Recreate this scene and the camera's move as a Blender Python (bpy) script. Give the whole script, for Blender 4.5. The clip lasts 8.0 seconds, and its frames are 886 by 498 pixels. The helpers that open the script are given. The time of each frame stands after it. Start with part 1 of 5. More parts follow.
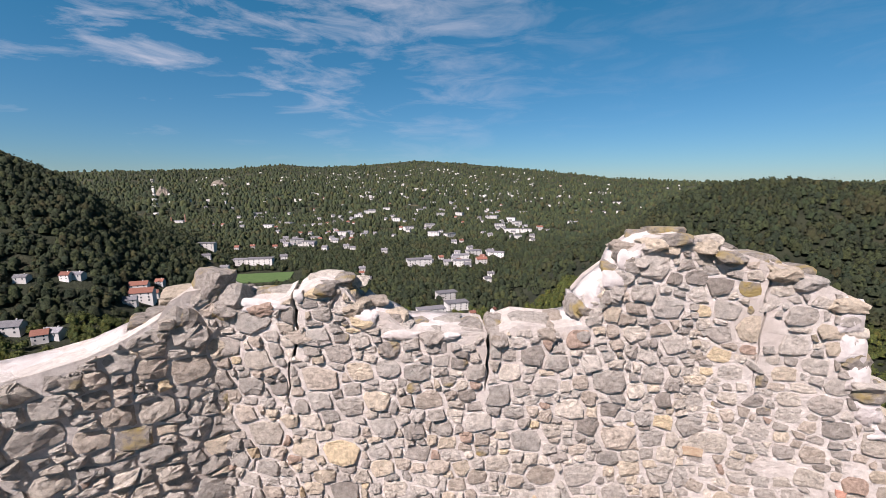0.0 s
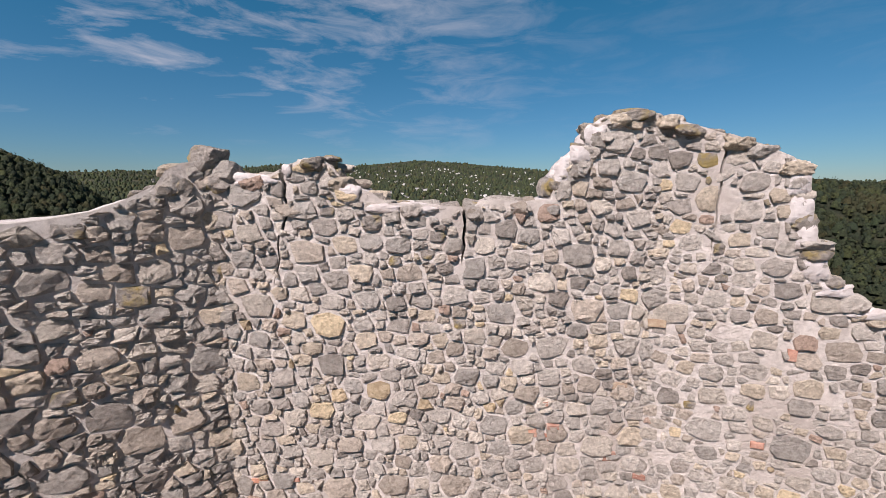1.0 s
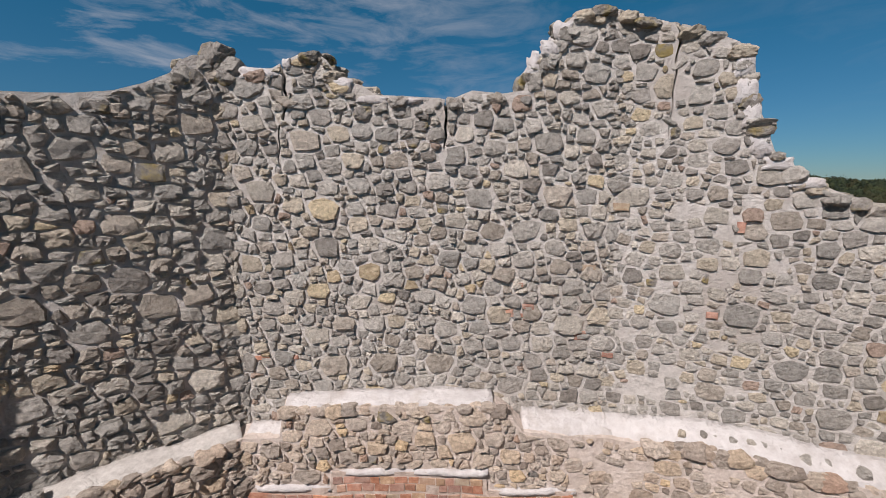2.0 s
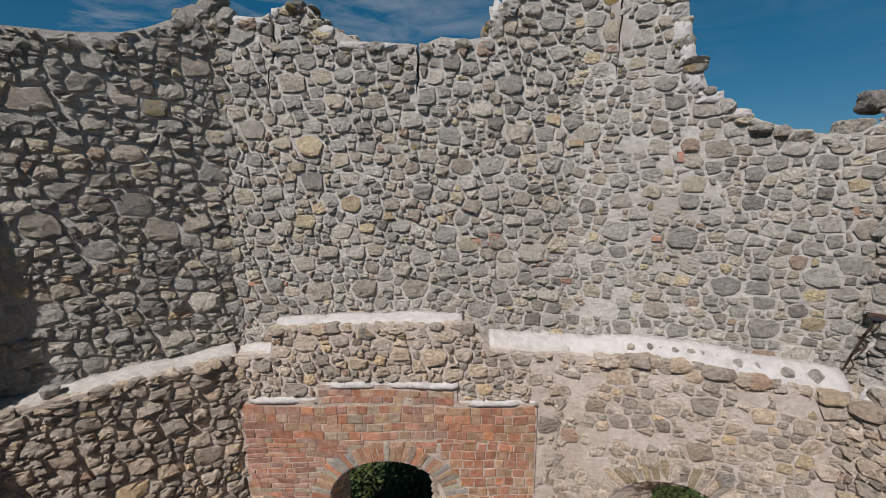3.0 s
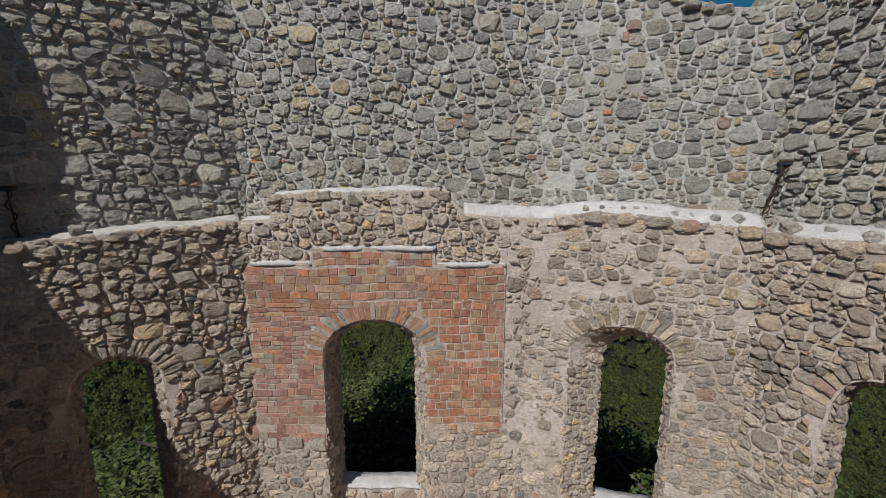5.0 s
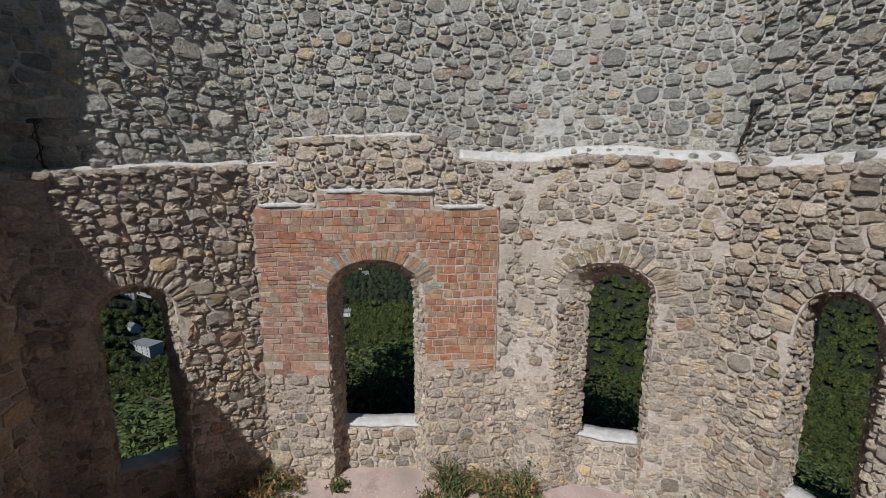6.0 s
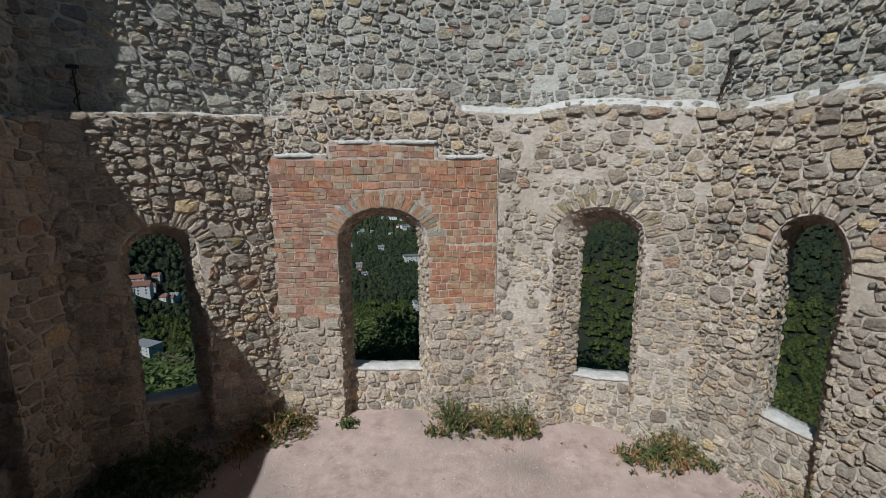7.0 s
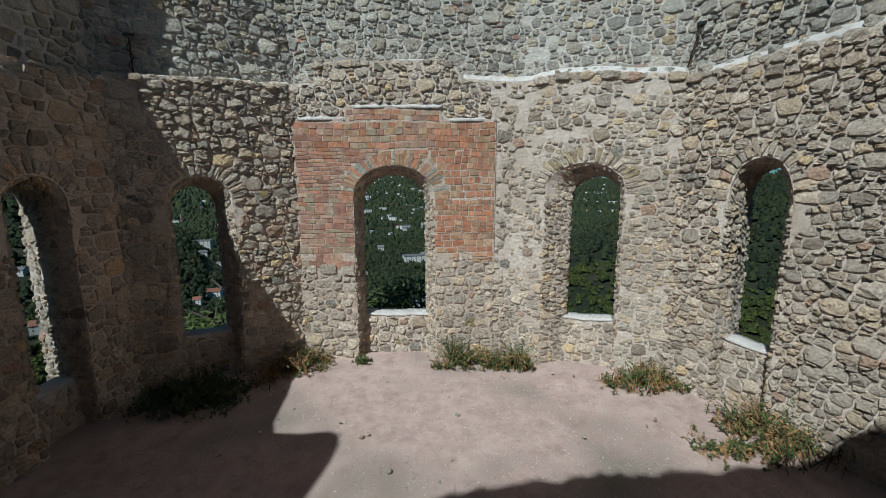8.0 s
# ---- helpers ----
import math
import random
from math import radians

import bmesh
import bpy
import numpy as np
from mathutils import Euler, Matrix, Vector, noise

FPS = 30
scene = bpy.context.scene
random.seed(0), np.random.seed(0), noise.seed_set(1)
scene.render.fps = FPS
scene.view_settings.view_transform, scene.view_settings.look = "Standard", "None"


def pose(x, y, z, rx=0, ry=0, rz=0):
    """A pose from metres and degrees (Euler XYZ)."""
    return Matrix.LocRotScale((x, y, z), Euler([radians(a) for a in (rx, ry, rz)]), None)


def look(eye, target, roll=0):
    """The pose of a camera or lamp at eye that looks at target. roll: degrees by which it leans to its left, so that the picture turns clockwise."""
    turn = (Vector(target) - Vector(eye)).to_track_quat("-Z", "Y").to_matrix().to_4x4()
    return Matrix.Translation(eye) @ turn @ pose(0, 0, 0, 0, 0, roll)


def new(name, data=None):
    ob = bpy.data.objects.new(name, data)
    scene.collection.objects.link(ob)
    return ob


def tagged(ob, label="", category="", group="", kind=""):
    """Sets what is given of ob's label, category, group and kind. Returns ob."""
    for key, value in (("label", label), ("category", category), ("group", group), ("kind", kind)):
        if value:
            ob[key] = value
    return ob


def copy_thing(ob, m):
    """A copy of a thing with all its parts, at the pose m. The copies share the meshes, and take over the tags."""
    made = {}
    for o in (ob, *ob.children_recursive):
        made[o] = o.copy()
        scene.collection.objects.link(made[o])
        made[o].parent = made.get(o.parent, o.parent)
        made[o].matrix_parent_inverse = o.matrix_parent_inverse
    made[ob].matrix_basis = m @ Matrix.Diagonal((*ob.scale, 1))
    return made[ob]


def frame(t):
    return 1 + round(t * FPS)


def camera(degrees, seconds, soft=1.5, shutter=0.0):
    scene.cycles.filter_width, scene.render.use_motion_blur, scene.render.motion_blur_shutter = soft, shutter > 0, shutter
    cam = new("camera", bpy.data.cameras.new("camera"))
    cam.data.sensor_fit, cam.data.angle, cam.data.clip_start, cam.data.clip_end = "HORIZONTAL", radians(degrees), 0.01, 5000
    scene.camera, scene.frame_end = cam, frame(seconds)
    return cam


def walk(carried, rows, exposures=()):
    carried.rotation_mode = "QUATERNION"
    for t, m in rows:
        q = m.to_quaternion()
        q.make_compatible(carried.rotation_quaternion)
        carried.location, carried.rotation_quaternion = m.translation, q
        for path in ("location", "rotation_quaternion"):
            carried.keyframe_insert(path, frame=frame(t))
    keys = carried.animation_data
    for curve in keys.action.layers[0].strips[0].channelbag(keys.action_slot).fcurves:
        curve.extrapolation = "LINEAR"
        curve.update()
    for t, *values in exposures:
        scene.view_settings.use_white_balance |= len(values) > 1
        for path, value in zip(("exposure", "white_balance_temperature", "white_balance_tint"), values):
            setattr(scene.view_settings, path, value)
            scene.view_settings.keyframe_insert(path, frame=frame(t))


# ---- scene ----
cam = camera(96.0, 8.0, soft=0.55)
# seconds, x, y, z, yaw, pitch, roll
ROWS = [
    (0, -0.072, -0.151, 9.829, -0.80, -9.53, -0.08),
    (0.5, 0.009, -0.304, 9.342, -0.83, -9.55, -0.09),
    (1, 0.120, -0.565, 8.790, -0.70, -9.54, -0.08),
    (1.5, 0.170, -0.832, 8.277, -0.45, -9.53, -0.07),
    (2, 0.324, -1.148, 7.734, -0.10, -9.53, -0.01),
    (3.5, 0.749, -2.002, 6.717, 0.08, -9.59, 0.05),
    (4, 0.796, -2.231, 6.307, -0.07, -9.61, 0.05),
    (4.5, 0.823, -2.441, 5.905, -0.50, -9.61, 0.03),
    (6, 0.849, -3.147, 4.736, -1.10, -9.60, -0.05),
    (6.5, 0.822, -3.392, 4.367, -1.15, -9.52, -0.03),
    (7, 0.775, -3.706, 3.967, -1.22, -9.41, 0.04),
    (7.5, 0.743, -4.126, 3.600, -1.21, -9.35, 0.09),
    (8, 0.668, -4.641, 3.251, -1.29, -9.32, 0.11),
]
EXPOSURES = [(0.0, 1.04, 6700, 25), (1.0, 0.76, 6700, 24), (2.0, 0.32, 6450, 17), (3.5, -0.06, 6230, 10), (4.5, -0.18, 6130, 8), (6.0, -0.08, 5930, 5), (7.0, -0.13, 5760, 1), (8.0, -0.07, 5620, -4)]
walk(cam, [(t, pose(x, y, z, 90 + pitch, roll, yaw)) for t, x, y, z, yaw, pitch, roll in ROWS], EXPOSURES)

# ---- light ----
SUN_SIDE, SUN_UP = 36.0, 48.0          # degrees left of straight behind, and above the horizon
sun_dir = Vector((-math.sin(radians(SUN_SIDE)) * math.cos(radians(SUN_UP)),
                  -math.cos(radians(SUN_SIDE)) * math.cos(radians(SUN_UP)), math.sin(radians(SUN_UP))))
sun_data = bpy.data.lights.new("sun", "SUN")
sun_data.energy, sun_data.angle, sun_data.color = 5.0, radians(0.53), (1.0, 0.96, 0.91)
sun = new("sun", sun_data)
sun.matrix_world = look((0, 0, 60), Vector((0, 0, 60)) - sun_dir)

world = bpy.data.worlds.new("sky")
scene.world = world
world.use_nodes = True
wt = world.node_tree
wt.nodes.clear()


def node(tree, kind, **values):
    n = tree.nodes.new(kind)
    for key, value in values.items():
        if key in n.inputs:
            n.inputs[key].default_value = value
    return n


w_out = node(wt, "ShaderNodeOutputWorld")
w_back = node(wt, "ShaderNodeBackground", Strength=0.045)
sky = node(wt, "ShaderNodeTexSky")
sky.sky_type, sky.sun_disc = "NISHITA", False
sky.sun_elevation, sky.sun_rotation = radians(SUN_UP), math.atan2(sun_dir.x, sun_dir.y)
sky.altitude, sky.air_density, sky.dust_density, sky.ozone_density = 300, 1.0, 0.0, 3.0
w_co = node(wt, "ShaderNodeTexCoord")
w_map = node(wt, "ShaderNodeMapping", Scale=(2.2, 2.2, 9.0), Rotation=(0.0, 0.12, 0.3))
w_noise = node(wt, "ShaderNodeTexNoise", Scale=2.6, Detail=9.0, Roughness=0.62, Distortion=0.5)
w_big = node(wt, "ShaderNodeTexNoise", Scale=1.6, Detail=2.0)
w_mul = node(wt, "ShaderNodeMath")
w_mul.operation = "MULTIPLY"
w_ramp = node(wt, "ShaderNodeValToRGB")
w_ramp.color_ramp.elements[0].position, w_ramp.color_ramp.elements[1].position = 0.26, 0.48
w_sep = node(wt, "ShaderNodeSeparateXYZ")
w_side = node(wt, "ShaderNodeMapRange")
for key, value in (("From Min", 0.35), ("From Max", -0.5), ("To Min", 0.1), ("To Max", 0.95)):
    w_side.inputs[key].default_value = value
w_up = node(wt, "ShaderNodeMapRange")
for key, value in (("From Min", 0.03), ("From Max", 0.2), ("To Min", 0.15), ("To Max", 1.0)):
    w_up.inputs[key].default_value = value
w_m2 = node(wt, "ShaderNodeMath")
w_m2.operation = "MULTIPLY"
w_m3 = node(wt, "ShaderNodeMath")
w_m3.operation = "MULTIPLY"
w_mix = node(wt, "ShaderNodeMix")
w_mix.data_type = "RGBA"
w_mix.inputs["B"].default_value = (8.0, 8.3, 8.8, 1)
lk = wt.links.new
lk(w_co.outputs["Generated"], w_map.inputs["Vector"])
lk(w_map.outputs["Vector"], w_noise.inputs["Vector"])
lk(w_co.outputs["Generated"], w_big.inputs["Vector"])
lk(w_noise.outputs["Fac"], w_mul.inputs[0])
lk(w_big.outputs["Fac"], w_mul.inputs[1])
lk(w_mul.outputs[0], w_ramp.inputs["Fac"])
lk(w_co.outputs["Generated"], w_sep.inputs[0])
lk(w_sep.outputs["X"], w_side.inputs["Value"])
lk(w_sep.outputs["Z"], w_up.inputs["Value"])
lk(w_ramp.outputs["Color"], w_m2.inputs[0])
lk(w_side.outputs["Result"], w_m2.inputs[1])
lk(w_m2.outputs[0], w_m3.inputs[0])
lk(w_up.outputs["Result"], w_m3.inputs[1])
lk(w_m3.outputs[0], w_mix.inputs["Factor"])
w_tint = node(wt, "ShaderNodeMix")
w_tint.data_type, w_tint.blend_type = "RGBA", "MULTIPLY"
w_tint.inputs["Factor"].default_value = 1.0
w_hue = node(wt, "ShaderNodeValToRGB")
w_hue.color_ramp.elements[0].position, w_hue.color_ramp.elements[1].position = 0.0, 0.42
w_hue.color_ramp.elements[0].color, w_hue.color_ramp.elements[1].color = (0.41, 0.63, 0.82, 1), (0.14, 0.96, 1.04, 1)
w_hue.color_ramp.elements.new(0.8).color = (0.34, 0.48, 0.48, 1)
lk(w_sep.outputs["Z"], w_hue.inputs["Fac"])
lk(w_hue.outputs["Color"], w_tint.inputs["B"])
lk(sky.outputs["Color"], w_tint.inputs["A"])
lk(w_tint.outputs["Result"], w_mix.inputs["A"])
lk(w_mix.outputs["Result"], w_back.inputs["Color"])
lk(w_back.outputs["Background"], w_out.inputs["Surface"])


# ---- materials ----
def surface(name, stops, scale=6.0, rough=0.9, bump=0.3, bump_scale=40.0, vary=0.0, stain=None, stain_scale=1.2,
            stain_at=(0.5, 0.7), metal=0.0, detail=6.0, dist=0.01, random_stops=None):
    """A node material: a ramp of colours over noise, an optional random tint for each piece, stains and fine relief."""
    m = bpy.data.materials.new(name)
    m.use_nodes = True
    t = m.node_tree
    b = t.nodes["Principled BSDF"]
    b.inputs["Roughness"].default_value, b.inputs["Metallic"].default_value = rough, metal
    b.inputs["Specular IOR Level"].default_value = 0.25
    co = node(t, "ShaderNodeTexCoord")
    geo = node(t, "ShaderNodeNewGeometry")
    n1 = node(t, "ShaderNodeTexNoise", Scale=scale, Detail=detail, Roughness=0.65)
    t.links.new(geo.outputs["Position"], n1.inputs["Vector"])
    ramp = node(t, "ShaderNodeValToRGB")
    ramp.color_ramp.elements[0].position, ramp.color_ramp.elements[1].position = 0.3, 0.7
    ramp.color_ramp.elements[0].color = (*stops[0], 1)
    ramp.color_ramp.elements[1].color = (*stops[-1], 1)
    for i, c in enumerate(stops[1:-1]):
        e = ramp.color_ramp.elements.new(0.3 + 0.4 * (i + 1) / (len(stops) - 1))
        e.color = (*c, 1)
    t.links.new(n1.outputs["Fac"], ramp.inputs["Fac"])
    colour = ramp.outputs["Color"]
    if random_stops or vary:
        ob = node(t, "ShaderNodeObjectInfo")
        add = node(t, "ShaderNodeMath")
        add.operation = "ADD"
        fr = node(t, "ShaderNodeMath")
        fr.operation = "FRACT"
        t.links.new(ob.outputs["Random"], add.inputs[0])
        t.links.new(geo.outputs["Random Per Island"], add.inputs[1])
        t.links.new(add.outputs[0], fr.inputs[0])
        if random_stops:
            r2 = node(t, "ShaderNodeValToRGB")
            r2.color_ramp.interpolation = "CONSTANT"
            r2.color_ramp.elements[0].position = 0.0
            r2.color_ramp.elements[0].color = (*random_stops[0][1], 1)
            r2.color_ramp.elements.remove(r2.color_ramp.elements[1])
            for at, c in random_stops[1:]:
                r2.color_ramp.elements.new(at).color = (*c, 1)
            t.links.new(fr.outputs[0], r2.inputs["Fac"])
            mx = node(t, "ShaderNodeMix")
            mx.data_type, mx.blend_type = "RGBA", "MULTIPLY"
            mx.inputs["Factor"].default_value = 1.0
            t.links.new(colour, mx.inputs["A"])
            t.links.new(r2.outputs["Color"], mx.inputs["B"])
            colour = mx.outputs["Result"]
        if vary:
            hsv = node(t, "ShaderNodeHueSaturation")
            mr = node(t, "ShaderNodeMapRange")
            fr2 = node(t, "ShaderNodeMath", )
            fr2.operation = "MULTIPLY"
            fr2.inputs[1].default_value = 7.31
            fr3 = node(t, "ShaderNodeMath")
            fr3.operation = "FRACT"
            t.links.new(fr.outputs[0], fr2.inputs[0])
            t.links.new(fr2.outputs[0], fr3.inputs[0])
            mr.inputs["To Min"].default_value, mr.inputs["To Max"].default_value = 1 - vary, 1 + vary
            t.links.new(fr3.outputs[0], mr.inputs["Value"])
            t.links.new(mr.outputs["Result"], hsv.inputs["Value"])
            t.links.new(colour, hsv.inputs["Color"])
            colour = hsv.outputs["Color"]
    if stain:
        n3 = node(t, "ShaderNodeTexNoise", Scale=stain_scale, Detail=5.0, Roughness=0.6)
        t.links.new(geo.outputs["Position"], n3.inputs["Vector"])
        r3 = node(t, "ShaderNodeValToRGB")
        r3.color_ramp.elements[0].position, r3.color_ramp.elements[1].position = stain_at
        t.links.new(n3.outputs["Fac"], r3.inputs["Fac"])
        mx = node(t, "ShaderNodeMix")
        mx.data_type = "RGBA"
        mx.inputs["B"].default_value = (*stain, 1)
        t.links.new(r3.outputs["Color"], mx.inputs["Factor"])
        t.links.new(colour, mx.inputs["A"])
        colour = mx.outputs["Result"]
    t.links.new(colour, b.inputs["Base Color"])
    if bump:
        n2 = node(t, "ShaderNodeTexNoise", Scale=bump_scale, Detail=9.0, Roughness=0.78)
        t.links.new(geo.outputs["Position"], n2.inputs["Vector"])
        bp = node(t, "ShaderNodeBump", Strength=bump, Distance=dist)
        t.links.new(n2.outputs["Fac"], bp.inputs["Height"])
        t.links.new(bp.outputs["Normal"], b.inputs["Normal"])
    return m


STONES = [(0.0, (1.0, 1.0, 1.0)), (0.3, (0.86, 0.87, 0.88)), (0.46, (1.14, 1.12, 1.08)), (0.62, (0.94, 0.89, 0.84)), (0.76, (0.76, 0.75, 0.75)),
          (0.84, (1.14, 1.07, 0.95)), (0.935, (1.12, 1.0, 0.76)), (0.955, (1.08, 0.88, 0.79)), (0.975, (0.66, 0.64, 0.63))]
m_stone = surface("rubble_stone", [(0.35, 0.318, 0.276), (0.525, 0.482, 0.424), (0.69, 0.64, 0.57)], 26.0, 0.95, 1.0, 34.0, 0.2,
                  dist=0.07, random_stops=STONES, detail=10.0)
m_lichen = surface("lichen_stone", [(0.2, 0.18, 0.155), (0.36, 0.325, 0.285), (0.52, 0.475, 0.42)], 24.0, 0.95, 1.0, 26.0, 0.15,
                   stain=(0.4, 0.31, 0.13), stain_scale=6.0, stain_at=(0.5, 0.64), dist=0.08, detail=10.0)
m_ochre = surface("ochre_stone", [(0.36, 0.27, 0.165), (0.53, 0.42, 0.275), (0.67, 0.555, 0.39)], 18.0, 0.95, 1.0, 34.0, 0.2, dist=0.06, detail=10.0)
m_mortar = surface("lime_mortar", [(0.49, 0.448, 0.405), (0.625, 0.577, 0.527), (0.745, 0.695, 0.64)], 16.0, 0.95, 1.0, 22.0,
                   dist=0.045, stain=(0.47, 0.415, 0.365), stain_scale=1.3, stain_at=(0.48, 0.72), detail=10.0)
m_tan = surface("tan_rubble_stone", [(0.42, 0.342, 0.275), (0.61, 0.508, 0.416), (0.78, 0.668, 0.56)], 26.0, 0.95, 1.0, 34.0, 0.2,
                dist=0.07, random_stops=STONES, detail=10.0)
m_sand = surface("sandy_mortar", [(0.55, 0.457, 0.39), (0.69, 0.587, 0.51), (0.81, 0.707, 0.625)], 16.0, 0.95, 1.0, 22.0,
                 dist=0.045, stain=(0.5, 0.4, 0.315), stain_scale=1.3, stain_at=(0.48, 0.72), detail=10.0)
m_cap = surface("fresh_mortar_cap", [(0.58, 0.53, 0.5), (0.68, 0.635, 0.605), (0.77, 0.73, 0.7)], 9.0, 0.95, 1.0, 18.0, dist=0.05,
                stain=(0.5, 0.44, 0.395), stain_scale=3.0, stain_at=(0.54, 0.78), detail=10.0)
BRICKS = [(0.0, (1.0, 1.0, 1.0)), (0.28, (0.84, 0.8, 0.8)), (0.46, (1.04, 1.16, 1.12)), (0.62, (0.94, 1.3, 1.28)), (0.74, (1.14, 1.0, 0.9)), (0.9, (0.7, 0.74, 0.78)), (0.95, (1.12, 1.5, 1.4))]
m_brick = surface("old_red_brick", [(0.25, 0.122, 0.087), (0.375, 0.208, 0.152), (0.48, 0.31, 0.24)], 16.0, 0.92, 0.9, 40.0, 0.2,
                  dist=0.015, random_stops=BRICKS, stain=(0.47, 0.38, 0.315), stain_scale=3.5, stain_at=(0.54, 0.86))
BLOCKS = [(0.0, (1.0, 1.0, 1.0)), (0.25, (1.0, 1.2, 1.15)), (0.44, (0.88, 0.82, 0.78)), (0.6, (1.0, 1.3, 1.26)), (0.74, (1.14, 1.05, 0.95)), (0.88, (0.9, 1.16, 1.22))]
m_block = surface("tan_and_red_brick", [(0.25, 0.112, 0.07), (0.385, 0.19, 0.122), (0.49, 0.285, 0.2)], 16.0, 0.92, 0.9, 40.0, 0.2,
                  dist=0.015, random_stops=BLOCKS, stain=(0.5, 0.36, 0.25), stain_scale=2.6, stain_at=(0.54, 0.86))
m_joint = surface("brick_dusted_mortar", [(0.43, 0.335, 0.27), (0.56, 0.45, 0.375), (0.68, 0.575, 0.495)], 9.0, 0.95, 1.0, 20.0, dist=0.04, detail=10.0)
m_floor = surface("gravel_floor", [(0.35, 0.252, 0.224), (0.47, 0.346, 0.312), (0.57, 0.432, 0.394)], 4.0, 0.95, 0.9, 70.0,
                  stain=(0.24, 0.205, 0.175), stain_scale=0.5, dist=0.02, detail=10.0)
m_leaf = surface("foliage", [(0.03, 0.044, 0.012), (0.058, 0.078, 0.022), (0.1, 0.115, 0.036)], 0.5, 0.8, 0.0, vary=0.4)
CROWNS = [(0.0, (1.0, 1.0, 1.0)), (0.25, (0.72, 0.82, 0.9)), (0.45, (1.2, 1.18, 1.0)), (0.65, (0.85, 0.95, 0.9)), (0.82, (1.4, 1.28, 1.0)), (0.94, (1.5, 1.12, 0.95))]
m_crown = surface("tree_crowns", [(0.012, 0.018, 0.009), (0.027, 0.037, 0.018), (0.051, 0.06, 0.029)], 1.1, 0.95, 1.0, 1.6, 0.25, dist=1.6,
                  random_stops=CROWNS, stain=(0.055, 0.05, 0.022), stain_scale=0.02, stain_at=(0.55, 0.8))
m_slope = surface("slope_crowns", [(0.028, 0.038, 0.01), (0.06, 0.075, 0.02), (0.106, 0.119, 0.034)], 1.1, 0.9, 1.0, 1.8, 0.25, dist=1.2, random_stops=CROWNS)
m_bark = surface("bark", [(0.06, 0.045, 0.035), (0.13, 0.1, 0.08)], 6.0, 0.95, 0.8, 20.0)
m_ground = surface("wooded_ground", [(0.014, 0.019, 0.01), (0.026, 0.032, 0.017), (0.044, 0.05, 0.027)], 0.03, 0.95, 1.0, 0.12, dist=5.0,
                   stain=(0.085, 0.075, 0.042), stain_scale=0.009, stain_at=(0.55, 0.72), detail=12.0)
m_rock = surface("quarry_rock", [(0.09, 0.08, 0.065), (0.15, 0.13, 0.105), (0.22, 0.19, 0.155)], 0.05, 0.95, 0.8, 0.3, dist=2.0)
m_straw = surface("dry_grass", [(0.2, 0.115, 0.05), (0.36, 0.23, 0.11)], 5.0, 0.9, 0.0, vary=0.3)
m_weed = surface("green_weed", [(0.042, 0.06, 0.02), (0.1, 0.118, 0.042)], 5.0, 0.85, 0.0, vary=0.35)
m_white = surface("white_render", [(0.42, 0.41, 0.39), (0.56, 0.55, 0.53)], 0.3, 0.9, 0.1, 5.0, 0.25)
m_roof_red = surface("red_roof_tiles", [(0.14, 0.058, 0.042), (0.2, 0.095, 0.07)], 1.0, 0.9, 0.3, 6.0, 0.25)
m_roof_grey = surface("grey_roof", [(0.09, 0.09, 0.1), (0.18, 0.18, 0.19)], 1.0, 0.85, 0.3, 6.0, 0.3)
m_pane = surface("dark_window", [(0.03, 0.035, 0.045), (0.06, 0.07, 0.08)], 1.0, 0.25, 0.0)
m_lawn = surface("sports_lawn", [(0.045, 0.085, 0.025), (0.065, 0.11, 0.035)], 0.2, 0.9, 0.2, 3.0)
m_iron = surface("rusty_iron", [(0.03, 0.022, 0.018), (0.09, 0.055, 0.035)], 20.0, 0.7, 0.4, 60.0, metal=0.3)


# ---- plan of the chapel: inner face of the lower storey, in metres ----
PLAN = [(-4.7, -6.5), (-4.05, 1.44), (-1.845, 2.79), (2.07, 2.745), (4.68, 1.89), (5.94, -1.08), (6.4, -6.5)]
SETBACK, THICK, FLOOR = 0.30, 0.95, -0.13
rng = random.Random(7)


def outset(d):
    """The plan moved outwards by d, with mitred corners."""
    out = []
    n = len(PLAN)
    for i in range(n):
        a, b, c = (Vector(PLAN[(i + k) % n]) for k in (-1, 0, 1))
        n1 = Vector((-(b - a).y, (b - a).x)).normalized()
        n2 = Vector((-(c - b).y, (c - b).x)).normalized()
        m = (n1 + n2).normalized()
        out.append(b + m * (d / max(0.3, m.dot(n1))))
    return out


class Face:
    """One straight stretch of wall: s runs along its inner face, depth outwards."""

    def __init__(self, i, d0, d1):
        n = len(PLAN)
        f, b = outset(d0), outset(d1)
        self.a, self.b = f[i], f[(i + 1) % n]
        self.a2, self.b2 = b[i], b[(i + 1) % n]
        self.length = (self.b - self.a).length
        self.depth = d1 - d0
        self.along = (self.b - self.a).normalized()
        self.out = Vector((-self.along.y, self.along.x))

    def at(self, s, z, depth=0.0):
        if depth <= 0:
            p = self.a + self.along * s + self.out * depth
            return Vector((p.x, p.y, z))
        k = s / self.length
        p = self.a.lerp(self.b, k).lerp(self.a2.lerp(self.b2, k), depth / self.depth)
        return Vector((p.x, p.y, z))


def part(name, bm, material, parent=None, label="", smooth=False):
    me = bpy.data.meshes.new(name)
    bm.to_mesh(me)
    bm.free()
    if smooth:
        me.polygons.foreach_set("use_smooth", [True] * len(me.polygons))
    me.materials.append(material)
    ob = new(name, me)
    ob.parent = parent
    if label:
        tagged(ob, label)
    return ob


